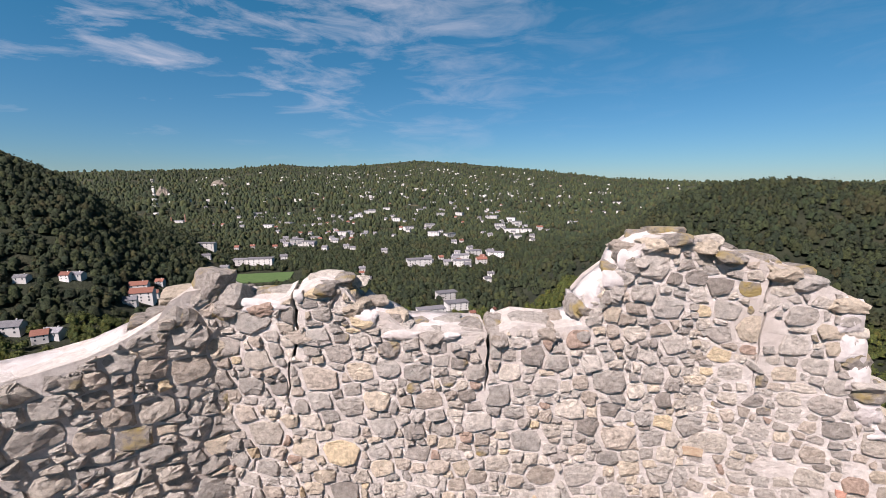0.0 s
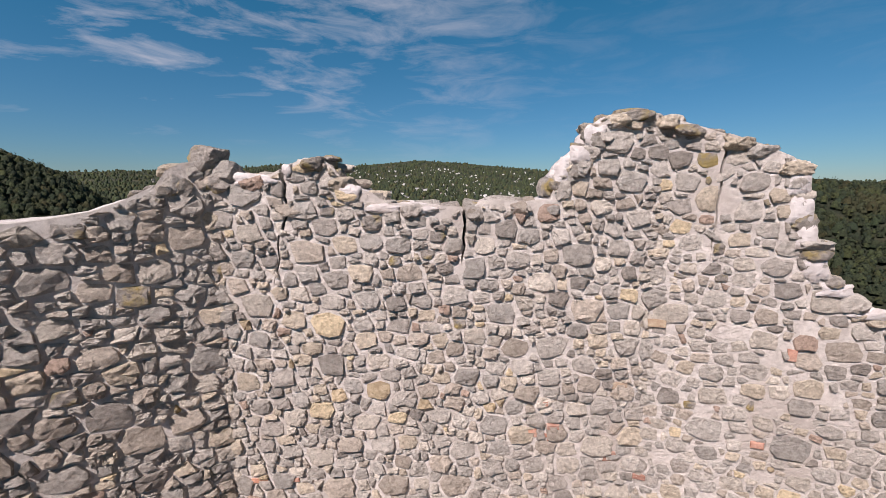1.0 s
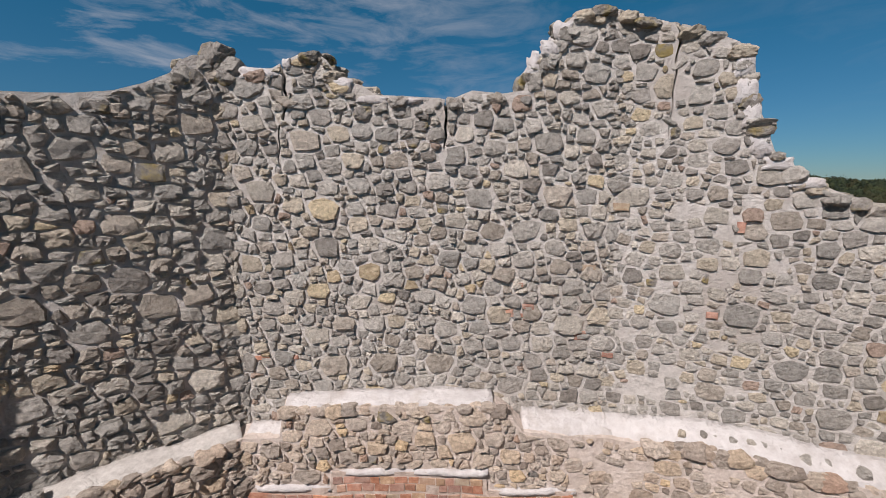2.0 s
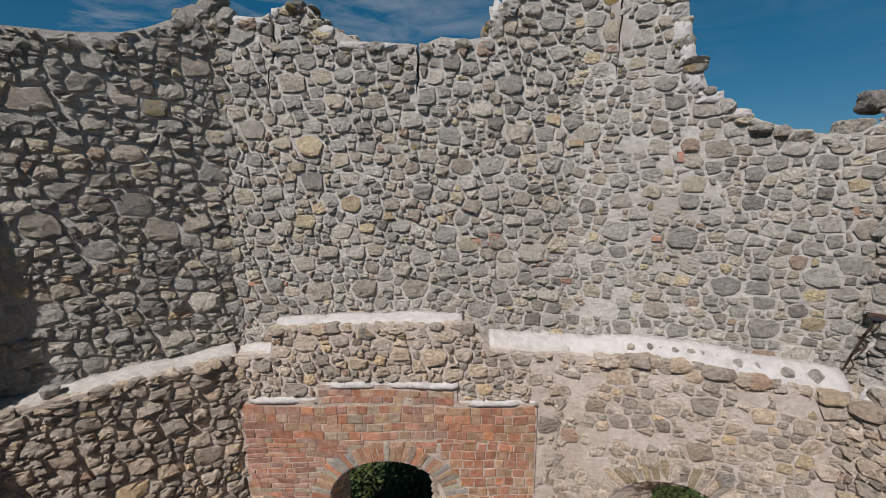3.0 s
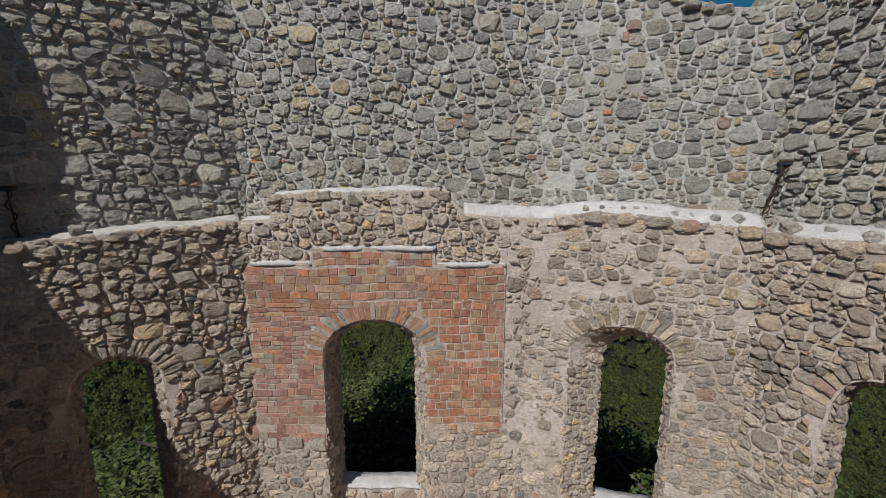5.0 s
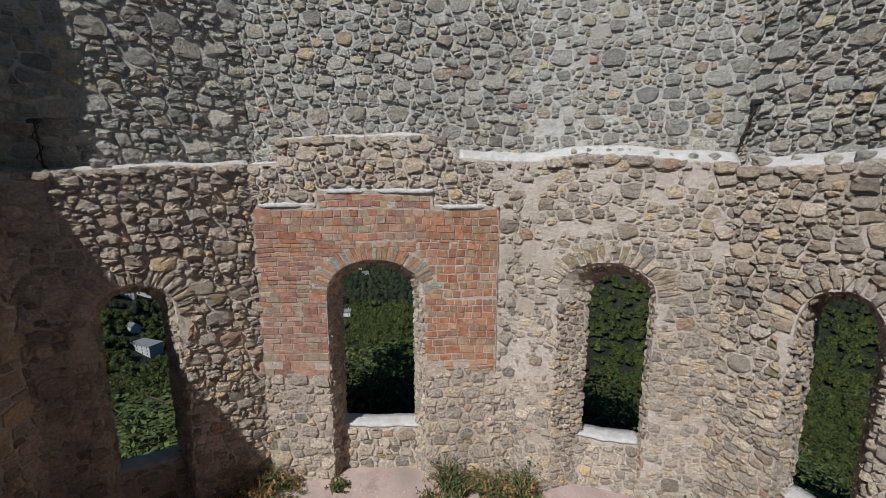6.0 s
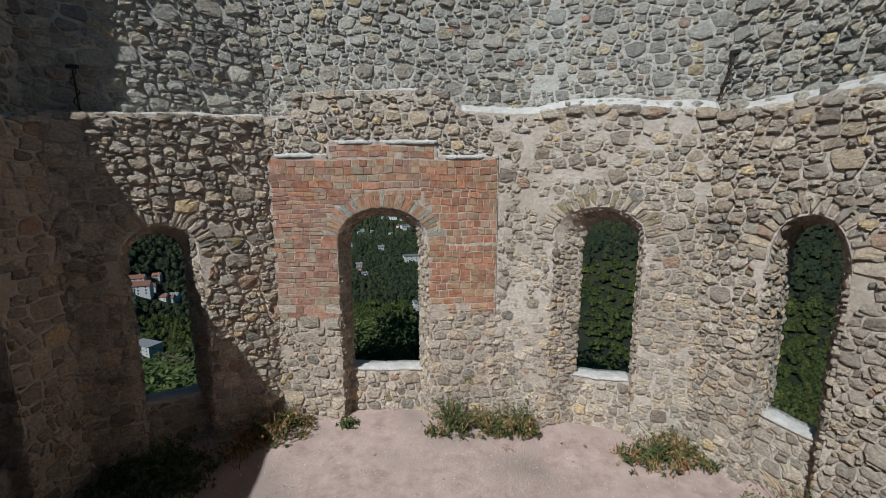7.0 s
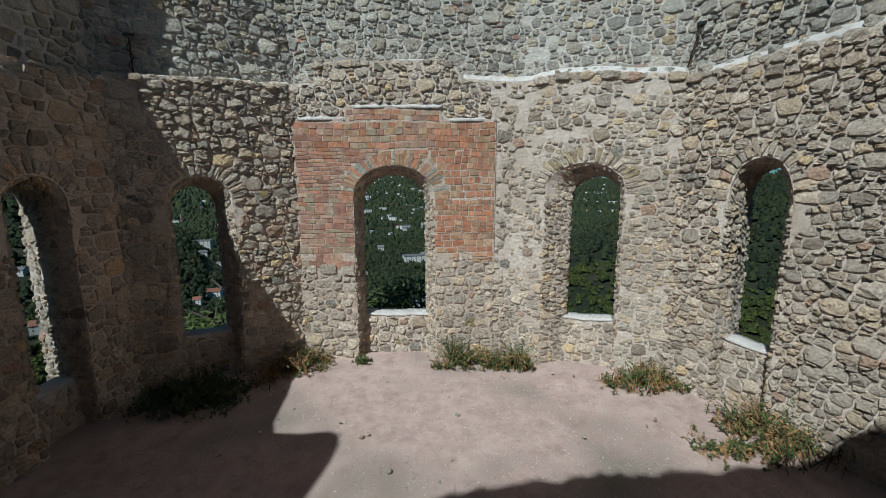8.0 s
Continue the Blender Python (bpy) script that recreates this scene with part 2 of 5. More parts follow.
def from_lists(name, verts, faces, material, parent=None, smooth=False):
    me = bpy.data.meshes.new(name)
    me.from_pydata(verts, [], faces)
    if smooth:
        me.polygons.foreach_set("use_smooth", [True] * len(me.polygons))
    me.materials.append(material)
    ob = new(name, me)
    ob.parent = parent
    return ob


def arch(s0, s1, spring, top, n=14, ragged=0.0, foot=-0.18):
    """Outline of an arched opening that stands on the floor, from its left foot over the crown to the right foot."""
    c, w = (s0 + s1) / 2, (s1 - s0) / 2
    pts = [(s0, foot)]
    for k in range(1, 5):
        pts.append((s0 + rng.uniform(-ragged, ragged), foot + (spring - foot) * k / 5))
    for k in range(n + 1):
        a = math.pi * (1 - k / n)
        pts.append((c + w * math.cos(a) + rng.uniform(-ragged, ragged) * 0.5,
                    spring + (top - spring) * math.sin(a) ** 0.85 + rng.uniform(-ragged, ragged) * 0.5))
    for k in range(4, 0, -1):
        pts.append((s1 + rng.uniform(-ragged, ragged), foot + (spring - foot) * k / 5))
    pts.append((s1, foot))
    return pts


def wall_body(name, face, z0, profile, openings, material, label, depths=None, ends=None):
    """A wall of real thickness. openings: (arch points, inset at the left, at the right and at the crown)."""
    rings = []
    for depth, amount in depths or ((0.0, 0.0), (min(0.3, face.depth * 0.6), 1.0), (face.depth, 0.9)):
        e0, e1 = ends or (0.0, face.length)
        loop = [(e0, z0)]
        for pts, dl, dr, dt in openings:
            c0, c1 = pts[0][0], pts[-1][0]
            top = max(z for _, z in pts)
            for s, z in pts:
                k = (s - c0) / (c1 - c0)
                rise = min(1.0, max(0.0, z / top))
                loop.append((s + amount * (dl * (1 - k) - dr * k), z - amount * dt * rise ** 3))
        loop.append((e1, z0))
        loop += list(reversed(profile))
        rings.append([face.at(s, z, depth) for s, z in loop])
    bm = bmesh.new()
    vs = [[bm.verts.new(p) for p in ring] for ring in rings]
    bm.faces.new(vs[0])
    bm.faces.new(list(reversed(vs[-1])))
    n = len(vs[0])
    for r in range(len(vs) - 1):
        for k in range(n):
            q = (vs[r][k], vs[r + 1][k], vs[r + 1][(k + 1) % n], vs[r][(k + 1) % n])
            bm.faces.new(q)
    bm.normal_update()
    bmesh.ops.triangulate(bm, faces=bm.faces, ngon_method="EAR_CLIP")
    bmesh.ops.recalc_face_normals(bm, faces=bm.faces)
    ob = part(name, bm, material)
    return tagged(ob, label, "wall", kind="structure")


# ---- rubble masonry ----
def inside(poly, s, z):
    hit = False
    j = len(poly) - 1
    for i in range(len(poly)):
        (x1, y1), (x2, y2) = poly[i], poly[j]
        if (y1 > z) != (y2 > z) and s < (x2 - x1) * (z - y1) / (y2 - y1) + x1:
            hit = not hit
        j = i
    return hit


def edge_distance(poly, s, z):
    best = 9.0
    for i in range(len(poly)):
        (x1, y1), (x2, y2) = poly[i - 1], poly[i]
        dx, dy = x2 - x1, y2 - y1
        q = dx * dx + dy * dy
        k = 0 if q == 0 else max(0, min(1, ((s - x1) * dx + (z - y1) * dy) / q))
        best = min(best, math.hypot(s - x1 - k * dx, z - y1 - k * dy))
    return best


STRETCH = 1.36


def seeds(length, z0, z1, size, r, chips=0.35):
    """Uneven seeds with radii: large stones first, chips between them."""
    cells, pts = {}, []
    g = size * 1.25

    def free(x, y, rad):
        i, j = int(x / g), int(y / g)
        for a in range(i - 2, i + 3):
            for b in range(j - 2, j + 3):
                for (px, py, pr) in cells.get((a, b), ()):
                    if (px - x) ** 2 + (py - y) ** 2 < (pr + rad) ** 2 * 0.80:
                        return False
        return True

    h = (z1 - z0) * STRETCH
    area = length * h
    for lo, hi, tries in ((1.05, 1.4, 0.1), (0.75, 1.0, 0.8), (0.5, 0.75, 5.0), (0.34, 0.5, 8.0), (0.2, 0.34, 12.0 * chips)):
        for _ in range(int(area / (size * size) * tries)):
            x, y, rad = r.uniform(-0.12, length + 0.12), r.uniform(0, h), size * r.uniform(lo, hi) * 0.62
            if free(x, y, rad):
                pts.append((x, y, rad))
                cells.setdefault((int(x / g), int(y / g)), []).append((x, y, rad))
    return pts


def clip(poly, nx, ny, c):
    out = []
    for i in range(len(poly)):
        p, q = poly[i - 1], poly[i]
        dp, dq = p[0] * nx + p[1] * ny - c, q[0] * nx + q[1] * ny - c
        if dp <= 0:
            if dq <= 0:
                out.append(q)
            else:
                k = dp / (dp - dq)
                out.append((p[0] + k * (q[0] - p[0]), p[1] + k * (q[1] - p[1])))
        elif dq <= 0:
            k = dp / (dp - dq)
            out.append((p[0] + k * (q[0] - p[0]), p[1] + k * (q[1] - p[1])))
            out.append(q)
    return out


def stone_cells(length, z0, z1, size, r, gap, chips=0.35):
    """Outlines of stones that fill a wall face, with mortar joints between them, as (s, z) lists."""
    pts = np.array(seeds(length, z0, z1, size, r, chips))
    order = []
    for i, (x, y, rad) in enumerate(pts):
        d = (pts[:, 0] - x) ** 2 + (pts[:, 1] - y) ** 2
        near = np.argsort(d)[1:16]
        cell = [(x - size, y - size), (x + size, y - size), (x + size, y + size), (x - size, y + size)]
        for j in near:
            px, py, pr = pts[j]
            dx, dy = px - x, py - y
            dd = math.hypot(dx, dy)
            k = 0.5 + 0.5 * (rad * rad - pr * pr) / (dd * dd)
            k = max(0.2, min(0.8, k))
            g = gap * r.uniform(0.6, 1.4)
            turn = math.atan2(dy, dx)
            turn += 0.5 * (round(turn / (math.pi / 2)) * math.pi / 2 - turn)
            ux, uy = math.cos(turn), math.sin(turn)
            cell = clip(cell, ux, uy, ux * (x + k * dx) + uy * (y + k * dy) - g)
            if len(cell) < 3:
                break
        if len(cell) < 3:
            continue
        cell = [(a, b / STRETCH + z0) for a, b in cell]
        cx = sum(a for a, _ in cell) / len(cell)
        cz = sum(b for _, b in cell) / len(cell)
        w = max(a for a, _ in cell) - min(a for a, _ in cell)
        if w < 0.04:
            continue
        order.append((cx, cz, cell))
    return order


def rounded(poly, r):
    """A broken outline inside a convex cell: either angular or worn round."""
    cx = sum(a for a, _ in poly) / len(poly)
    cz = sum(b for _, b in poly) / len(poly)
    if r.random() < 0.9:
        pts = [poly[0]]
        for q in poly[1:]:
            if math.hypot(q[0] - pts[-1][0], q[1] - pts[-1][1]) > 0.03:
                pts.append(q)
        if len(pts) > 3:
            out = []
            for i in range(len(pts)):
                p, q, o = pts[i], pts[(i + 1) % len(pts)], pts[i - 1]
                k = r.uniform(0.86, 1.0)
                out.append((cx + (p[0] - cx) * k + r.uniform(-0.006, 0.006), cz + (p[1] - cz) * k + r.uniform(-0.006, 0.006)))
                if len(pts) < 8:
                    t, k = r.uniform(0.35, 0.65), r.uniform(0.91, 1.05)
                    m = (p[0] + (q[0] - p[0]) * t, p[1] + (q[1] - p[1]) * t)
                    out.append((cx + (m[0] - cx) * k, cz + (m[1] - cz) * k))
            return out
    n = r.randint(9, 13)
    turn = r.uniform(0, 6.28)
    rays = []
    for k in range(n):
        a = turn + 2 * math.pi * (k + r.uniform(-0.25, 0.25)) / n
        dx, dz = math.cos(a), math.sin(a) / 1.35
        q = math.hypot(dx, dz)
        dx, dz = dx / q, dz / q
        best = 1.0
        for i in range(len(poly)):
            (x1, z1), (x2, z2) = poly[i - 1], poly[i]
            ex, ez = x2 - x1, z2 - z1
            den = dx * ez - dz * ex
            if abs(den) > 1e-9:
                t = ((x1 - cx) * ez - (z1 - cz) * ex) / den
                u = ((x1 - cx) * dz - (z1 - cz) * dx) / den
                if t > 0 and -1e-6 <= u <= 1 + 1e-6:
                    best = min(best, t)
        rays.append((dx, dz, best))
    mean = sum(d for _, _, d in rays) / n
    soft = r.uniform(1.3, 2.0)
    out = []
    for dx, dz, d in rays:
        d = min(d, mean * soft) * r.uniform(0.88, 1.08)
        out.append((cx + dx * d, cz + dz * d))
    return out


def stone_mesh(face, cell, r, proud, verts, faces):
    """Adds one stone: a foot in the mortar, a rough shoulder and a broken, tilted top."""
    cx = sum(a for a, _ in cell) / len(cell)
    cz = sum(b for _, b in cell) / len(cell)
    ring = rounded(cell, r)
    n = len(ring)
    h = proud * r.uniform(0.45, 1.35)
    tx, tz = r.uniform(-0.10, 0.10), r.uniform(-0.2, 0.07)
    base = len(verts)
    for inset, up in ((0.0, -0.25), (0.09, 0.72), (0.38, 1.0)):
        for a, b in ring:
            ds, dz = a - cx, b - cz
            k = 1 - inset * r.uniform(0.45, 1.55)
            lift = -0.02 if up < 0 else h * up + (tx * ds + tz * dz) * min(1, up + 0.2) + r.uniform(-0.34, 0.3) * h
            if up > 0:
                lift = min(max(lift, 0.004), 1.9 * h + 0.006)
            verts.append(face.at(cx + ds * k, cz + dz * k, -lift))
    verts.append(face.at(cx + r.uniform(-0.02, 0.02), cz + r.uniform(-0.012, 0.012), -(h * r.uniform(0.8, 1.3) + 0.004)))
    for q in range(2):
        for k in range(n):
            a, b = base + q * n + k, base + q * n + (k + 1) % n
            faces.append((a, b, b + n, a + n))
    c = base + 3 * n
    for k in range(n):
        faces.append((base + 2 * n + k, base + 2 * n + (k + 1) % n, c))


stone_jobs = []        # laid at the end of the file
# where old plaster still hides stones: from and to along the wall, from and to in height, and how much of it
BARE = {23: (-0.2, 0.7, 1.2, 4.9, 0.34), 43: (-0.2, 1.6, 5.0, 7.6, 0.12), 22: (3.5, 4.2, 1.5, 4.9, 0.34)}
# single yellow stones of a wall, by the seed of its masonry: along the wall and height
OCHRE = {42: [(2.69, 6.62), (1.87, 6.7), (1.47, 6.85), (2.93, 7.31), (0.24, 7.42), (2.56, 7.08), (1.0, 6.74), (0.35, 5.79), (0.67, 7.07), (2.52, 6.56), (2.22, 6.93)],
         23: [(1.02, 3.67), (2.29, 3.7), (2.46, 4.76), (0.82, 3.56), (1.27, 3.75), (2.24, 4.0), (2.41, 4.16)],
         21: [(2.18, 3.64), (1.24, 3.68), (1.87, 2.71)],
         43: [(2.6, 5.53), (1.12, 6.2), (2.49, 6.25)],
         41: [(1.75, 7.76), (2.14, 5.47), (1.4, 6.53), (1.24, 6.11)]}


def masonry(wall, face, z0, outline, size, gap, proud, seed, holes=(), cracks=(), near=None, chips=0.35, cover=0.0):
    stone_jobs.append((wall, face, z0, outline, size, gap, proud, seed, holes, cracks, near, chips, cover))


def lay_stones(wall, face, z0, outline, size, gap, proud, seed, holes, cracks, near, chips, cover):
    r = random.Random(seed)
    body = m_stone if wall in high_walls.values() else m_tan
    z1 = max(z for _, z in outline)
    cells = stone_cells(face.length, z0, z1, size, r, gap, chips)
    kept = []
    for cx, cz, cell in cells:
        if not inside(outline, cx, cz) or any(inside(h, cx, cz) for h in holes):
            # a stone cut by an edge keeps the piece that lies on the wall
            rest = [q for q in cell if inside(outline, *q) and not any(inside(h, *q) for h in holes)]
            if len(rest) < 2:
                continue
            cx, cz = sum(q[0] for q in rest) / len(rest), sum(q[1] for q in rest) / len(rest)
            if not inside(outline, cx, cz) or any(inside(h, cx, cz) for h in holes):
                continue
        if seed in BARE and BARE[seed][0] < cx < BARE[seed][1] and BARE[seed][2] < cz < BARE[seed][3] and r.random() < BARE[seed][4]:
            continue
        if cover and r.random() < cover * (0.5 + noise.noise((cx * 0.9, cz * 0.9, seed)) * 1.5):
            continue
        size_here = max(math.hypot(a - cx, b - cz) for a, b in cell)
        limit = edge_distance(outline, cx, cz)
        for h in holes:
            limit = min(limit, edge_distance(h, cx, cz))
        if limit < 0.015:
            continue
        if limit < size_here:
            pulled = []
            for a, b in cell:
                k = 1.0
                while k > 0.15 and (not inside(outline, cx + (a - cx) * k, cz + (b - cz) * k) or any(inside(h, cx + (a - cx) * k, cz + (b - cz) * k) for h in holes)):
                    k -= 0.08
                pulled.append((cx + (a - cx) * k, cz + (b - cz) * k))
            cell = pulled
        for crack in cracks:
            moved = []
            for a, b in cell:
                for (s1, q1), (s2, q2) in zip(crack, crack[1:]):
                    if min(q1, q2) <= b <= max(q1, q2):
                        sc = s1 + (s2 - s1) * (b - q1) / ((q2 - q1) or 1)
                        a = min(a, sc - 0.012) if cx < sc else max(a, sc + 0.012)
                moved.append((a, b))
            cell = moved
        kept.append((cx, cz, cell))
    kept.sort(key=lambda c: (c[0] - near[0]) ** 2 + (c[1] - near[1]) ** 2)
    most = 280 if isinstance(face, Face) else 24
    for i, (cx, cz, cell) in enumerate(kept[:most]):
        v, f = [], []
        stone_mesh(face, cell, r, proud, v, f)
        from_lists("stone", v, f, m_lichen if r.random() < 0.04 else body, wall)
    v, f = [], []
    ochre = {min(range(len(kept)), key=lambda k: (kept[k][0] - s) ** 2 + (kept[k][1] - z) ** 2) for s, z in OCHRE.get(seed, ())}
    for k in range(most, len(kept)):
        if k in ochre:
            w, g = [], []
            stone_mesh(face, kept[k][2], r, proud, w, g)
            from_lists("stone", w, g, m_ochre, wall)
        else:
            stone_mesh(face, kept[k][2], r, proud, v, f)
    if v:
        tagged(from_lists("rubble_stones", v, f, body, wall), "grey and tan rubble stones set in lime mortar", kind="stuff")


def cap_strip(name, face, line, front, back, rise, material, label, parent=None, thick=0.03, step=0.06, ragged=1.0):
    """A rough bed of fresh mortar along the line (s, z), from depth front to depth back, higher at the back."""
    bm = bmesh.new()
    rows = []
    lens = [0.0]
    for (s1, z1), (s2, z2) in zip(line, line[1:]):
        lens.append(lens[-1] + math.hypot(s2 - s1, z2 - z1))
    n = max(4, int(lens[-1] / step))
    for i in range(n + 1):
        q = lens[-1] * i / n
        s = float(np.interp(q, lens, [p[0] for p in line]))
        z = float(np.interp(q, lens, [p[1] for p in line]))
        q0, q1 = max(0, q - 0.08), min(lens[-1], q + 0.08)
        ds = np.interp(q1, lens, [p[0] for p in line]) - np.interp(q0, lens, [p[0] for p in line])
        dz = np.interp(q1, lens, [p[1] for p in line]) - np.interp(q0, lens, [p[1] for p in line])
        k = math.hypot(ds, dz) or 1
        ns, nz = -dz / k, ds / k
        row = []
        wob = noise.noise((q * 2.3, z * 0.7, 3.1)) * 0.03 * ragged + noise.noise((q * 9, z, 1.0)) * 0.014
        edge = ragged * (noise.noise((q * 3.1, 7.7, z)) * 0.05 + noise.noise((q * 11, 2.2, z)) * 0.025)
        for j, (d, up) in enumerate(((front + edge, -thick), (front + edge, 0.0), (front + (back - front) * 0.2 + edge, 0.012 + rise * 0.25),
                                     (front + (back - front) * 0.55, 0.015 + rise * 0.7), (back, rise), (back, -thick))):
            u = up + (wob if 0 < j < 5 else wob * 0.4)
            p = face.at(s + ns * u, z + nz * u, 0)
            row.append(bm.verts.new(p + Vector((face.out.x * d, face.out.y * d, 0))))
        rows.append(row)
    for a, b in zip(rows, rows[1:]):
        for k in range(6):
            bm.faces.new((a[k], b[k], b[(k + 1) % 6], a[(k + 1) % 6]))
    bm.faces.new(list(reversed(rows[0])))
    bm.faces.new(rows[-1])
    bmesh.ops.recalc_face_normals(bm, faces=bm.faces)
    ob = part(name, bm, material, parent, smooth=True)
    if parent is None:
        tagged(ob, label, "mortar cap", kind="structure")
    return ob


# cracks: points from the wall's top down
CRACK_A = [(0.65, 8.9), (0.645, 8.82), (0.67, 8.76), (0.655, 8.66), (0.685, 8.58), (0.68, 8.5), (0.64, 8.42), (0.63, 8.36), (0.585, 8.3), (0.57, 8.2), (0.58, 8.08), (0.555, 7.98), (0.53, 7.93), (0.51, 7.8)]
CRACK_B = [(2.305, 8.555), (2.285, 8.5), (2.3, 8.4), (2.28, 8.28), (2.295, 8.2), (2.27, 8.1), (2.275, 8.0)]
CRACK_C = [(0.47, 9.2), (0.485, 9.05), (0.46, 8.9), (0.475, 8.76), (0.455, 8.6), (0.468, 8.45), (0.45, 8.3), (0.46, 8.05)]


def crack_points(crack, width):
    n = len(crack)
    left = [(s - width * (1 - k / n) - 0.003, z) for k, (s, z) in enumerate(crack)]
    right = [(s + width * (1 - k / n) + 0.003, z) for k, (s, z) in enumerate(crack[:-1])]
    return left + list(reversed(right))


TOP_LEFT = [(0, 8.42), (0.8, 8.44), (1.5, 8.48), (1.7, 8.5), (1.97, 8.55), (2.2, 8.64), (2.42, 8.76), (2.5, 8.88), (2.62, 8.95), (2.8, 8.97)]
TOP_MID = ([(0, 8.93), (0.08, 8.88), (0.2, 8.84), (0.38, 8.84), (0.56, 8.86)] + crack_points(CRACK_A, 0.016)
           + [(0.72, 8.94), (0.86, 9.0), (1.0, 9.0), (1.1, 8.93), (1.18, 8.82), (1.3, 8.73), (1.45, 8.69), (1.58, 8.6), (1.8, 8.59),
              (2.0, 8.58), (2.2, 8.57)] + crack_points(CRACK_B, 0.02)
           + [(2.4, 8.58), (2.55, 8.64), (2.86, 8.61), (3.08, 8.64), (3.1, 8.84), (3.2, 8.97), (3.36, 9.1), (3.4, 9.22), (3.6, 9.38),
              (3.82, 9.42), (4.0, 9.38)])
TOP_RIGHT = ([(0, 9.36), (0.2, 9.29), (0.32, 9.25)] + crack_points(CRACK_C, 0.011)
             + [(0.52, 9.19), (0.75, 9.1), (0.96, 9.0), (1.09, 8.88), (1.12, 8.7), (1.11, 8.54), (1.22, 8.32), (1.34, 8.02),
                (1.6, 7.78), (1.85, 7.65), (2.2, 7.53), (2.5, 7.48), (2.65, 7.5), (2.85, 7.62)])

lower = [Face(i, 0.0, THICK) for i in range(7)]
upper = [Face(i, SETBACK, 0.8) for i in range(7)]
L0 = lower[0].length

# ledges: top of the lower storey
LEDGE = {
    0: [(0.0, 7.1), (0.4, 7.22), (0.83, 7.4), (1.16, 7.42), (1.5, 7.27), (1.8, 6.95), (2.0, 6.65), (2.3, 6.2), (2.6, 5.8), (2.9, 5.4), (3.3, 5.15), (4.2, 4.88), (5.4, 4.42), (6.3, 4.3), (6.8, 4.48), (L0, 4.76)],
    1: [(0.0, 4.82), (0.6, 4.85), (1.6, 4.93), (2.1, 4.93), (lower[1].length, 4.98)],
    2: [(0.0, 4.98), (0.4, 5.0), (0.46, 5.32), (1.2, 5.36), (2.72, 5.38), (2.9, 5.25), (3.05, 5.08), (3.5, 5.04), (lower[2].length, 5.02)],
    3: [(0.0, 5.02), (0.3, 5.02), (0.8, 5.09), (1.4, 5.08), (2.0, 5.0), (lower[3].length, 4.95)],
    4: [(0.0, 4.9), (0.9, 4.9), (1.3, 4.93), (1.8, 4.95), (2.4, 4.92), (lower[4].length, 4.9)],
    5: [(0.0, 4.95), (lower[5].length, 5.0)],
    6: [(0.0, 8.5), (0.8, 8.9), (1.4, 8.75), (2.3, 8.95), (2.9, 8.7), (3.6, 8.9), (4.5, 8.65), (5.2, 8.6), (6.0, 8.3), (7.0, 8.15), (7.7, 8.2), (8.2, 8.15), (8.6, 8.02), (9.2, 7.95), (9.75, 7.8), (10.05, 7.5), (10.25, 5.0), (lower[6].length, 4.6)],
}
edge = random.Random(17)
LEDGE[6] = [LEDGE[6][0]] + [(s1 + (s2 - s1) * k / 4, z1 + (z2 - z1) * k / 4 + edge.uniform(-0.09, 0.09)) for (s1, z1), (s2, z2) in zip(LEDGE[6], LEDGE[6][1:]) for k in range(1, 5)]
# footing under the walls
for i in range(7):
    f = lower[i]
    bm = bmesh.new()
    v = [[bm.verts.new(f.at(s, z, d)) for s, d in ((0.0, 0.02), (f.length, 0.02), (f.length, THICK), (0.0, THICK))] for z in (-9.0, FLOOR - 0.07 if i < 5 else -0.62)]
    bm.faces.new(v[0])
    bm.faces.new(v[1])
    for k in range(4):
        bm.faces.new((v[0][k], v[0][(k + 1) % 4], v[1][(k + 1) % 4], v[1][k]))
    bmesh.ops.recalc_face_normals(bm, faces=bm.faces)
    tagged(part("footing", bm, m_mortar), "rough masonry footing below the floor", "footing", kind="structure")
W = {  # opening: left, right, spring, crown
    0: arch(L0 - 1.5, L0 - 0.73, 2.95, 3.36, ragged=0.02),
    1: arch(0.60, 1.54, 2.9, 3.38, ragged=0.02),
    2: arch(1.03, 2.52, 2.95, 3.58, ragged=0.008),
    3: arch(0.63, 1.95, 3.06, 3.61, ragged=0.02),
    4: arch(0.79, 1.58, 3.0, 3.6, ragged=0.025),
}
INSET = {0: (0.12, 0.12, 0.1), 1: (0.12, 0.14, 0.12), 2: (0.14, 0.15, 0.12), 3: (0.42, 0.08, 0.2), 4: (0.1, 0.1, 0.1)}
SILL = {0: 0.62, 1: 0.70, 2: 0.75, 3: 0.79, 4: 0.9}
NAMES = ["left_side", "left", "centre", "right", "right_side", "right_nave", "back"]
low_walls, high_walls = {}, {}
for i in range(7):
    ops = [(W[i], *INSET[i])] if i in W else []
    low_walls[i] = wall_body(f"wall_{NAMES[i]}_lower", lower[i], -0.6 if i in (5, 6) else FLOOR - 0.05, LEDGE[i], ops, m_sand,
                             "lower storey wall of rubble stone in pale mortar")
HIGH = {1: TOP_LEFT + [(upper[1].length, 8.95)], 2: TOP_MID + [(upper[2].length, 9.28)], 3: TOP_RIGHT + [(upper[3].length, 7.95)],
        4: [(0.0, 7.95), (0.3, 8.3), (0.8, 8.9), (1.6, 9.3), (upper[4].length, 9.4)],
        5: [(0.0, 9.4), (2.0, 9.1), (upper[5].length, 8.6)]}
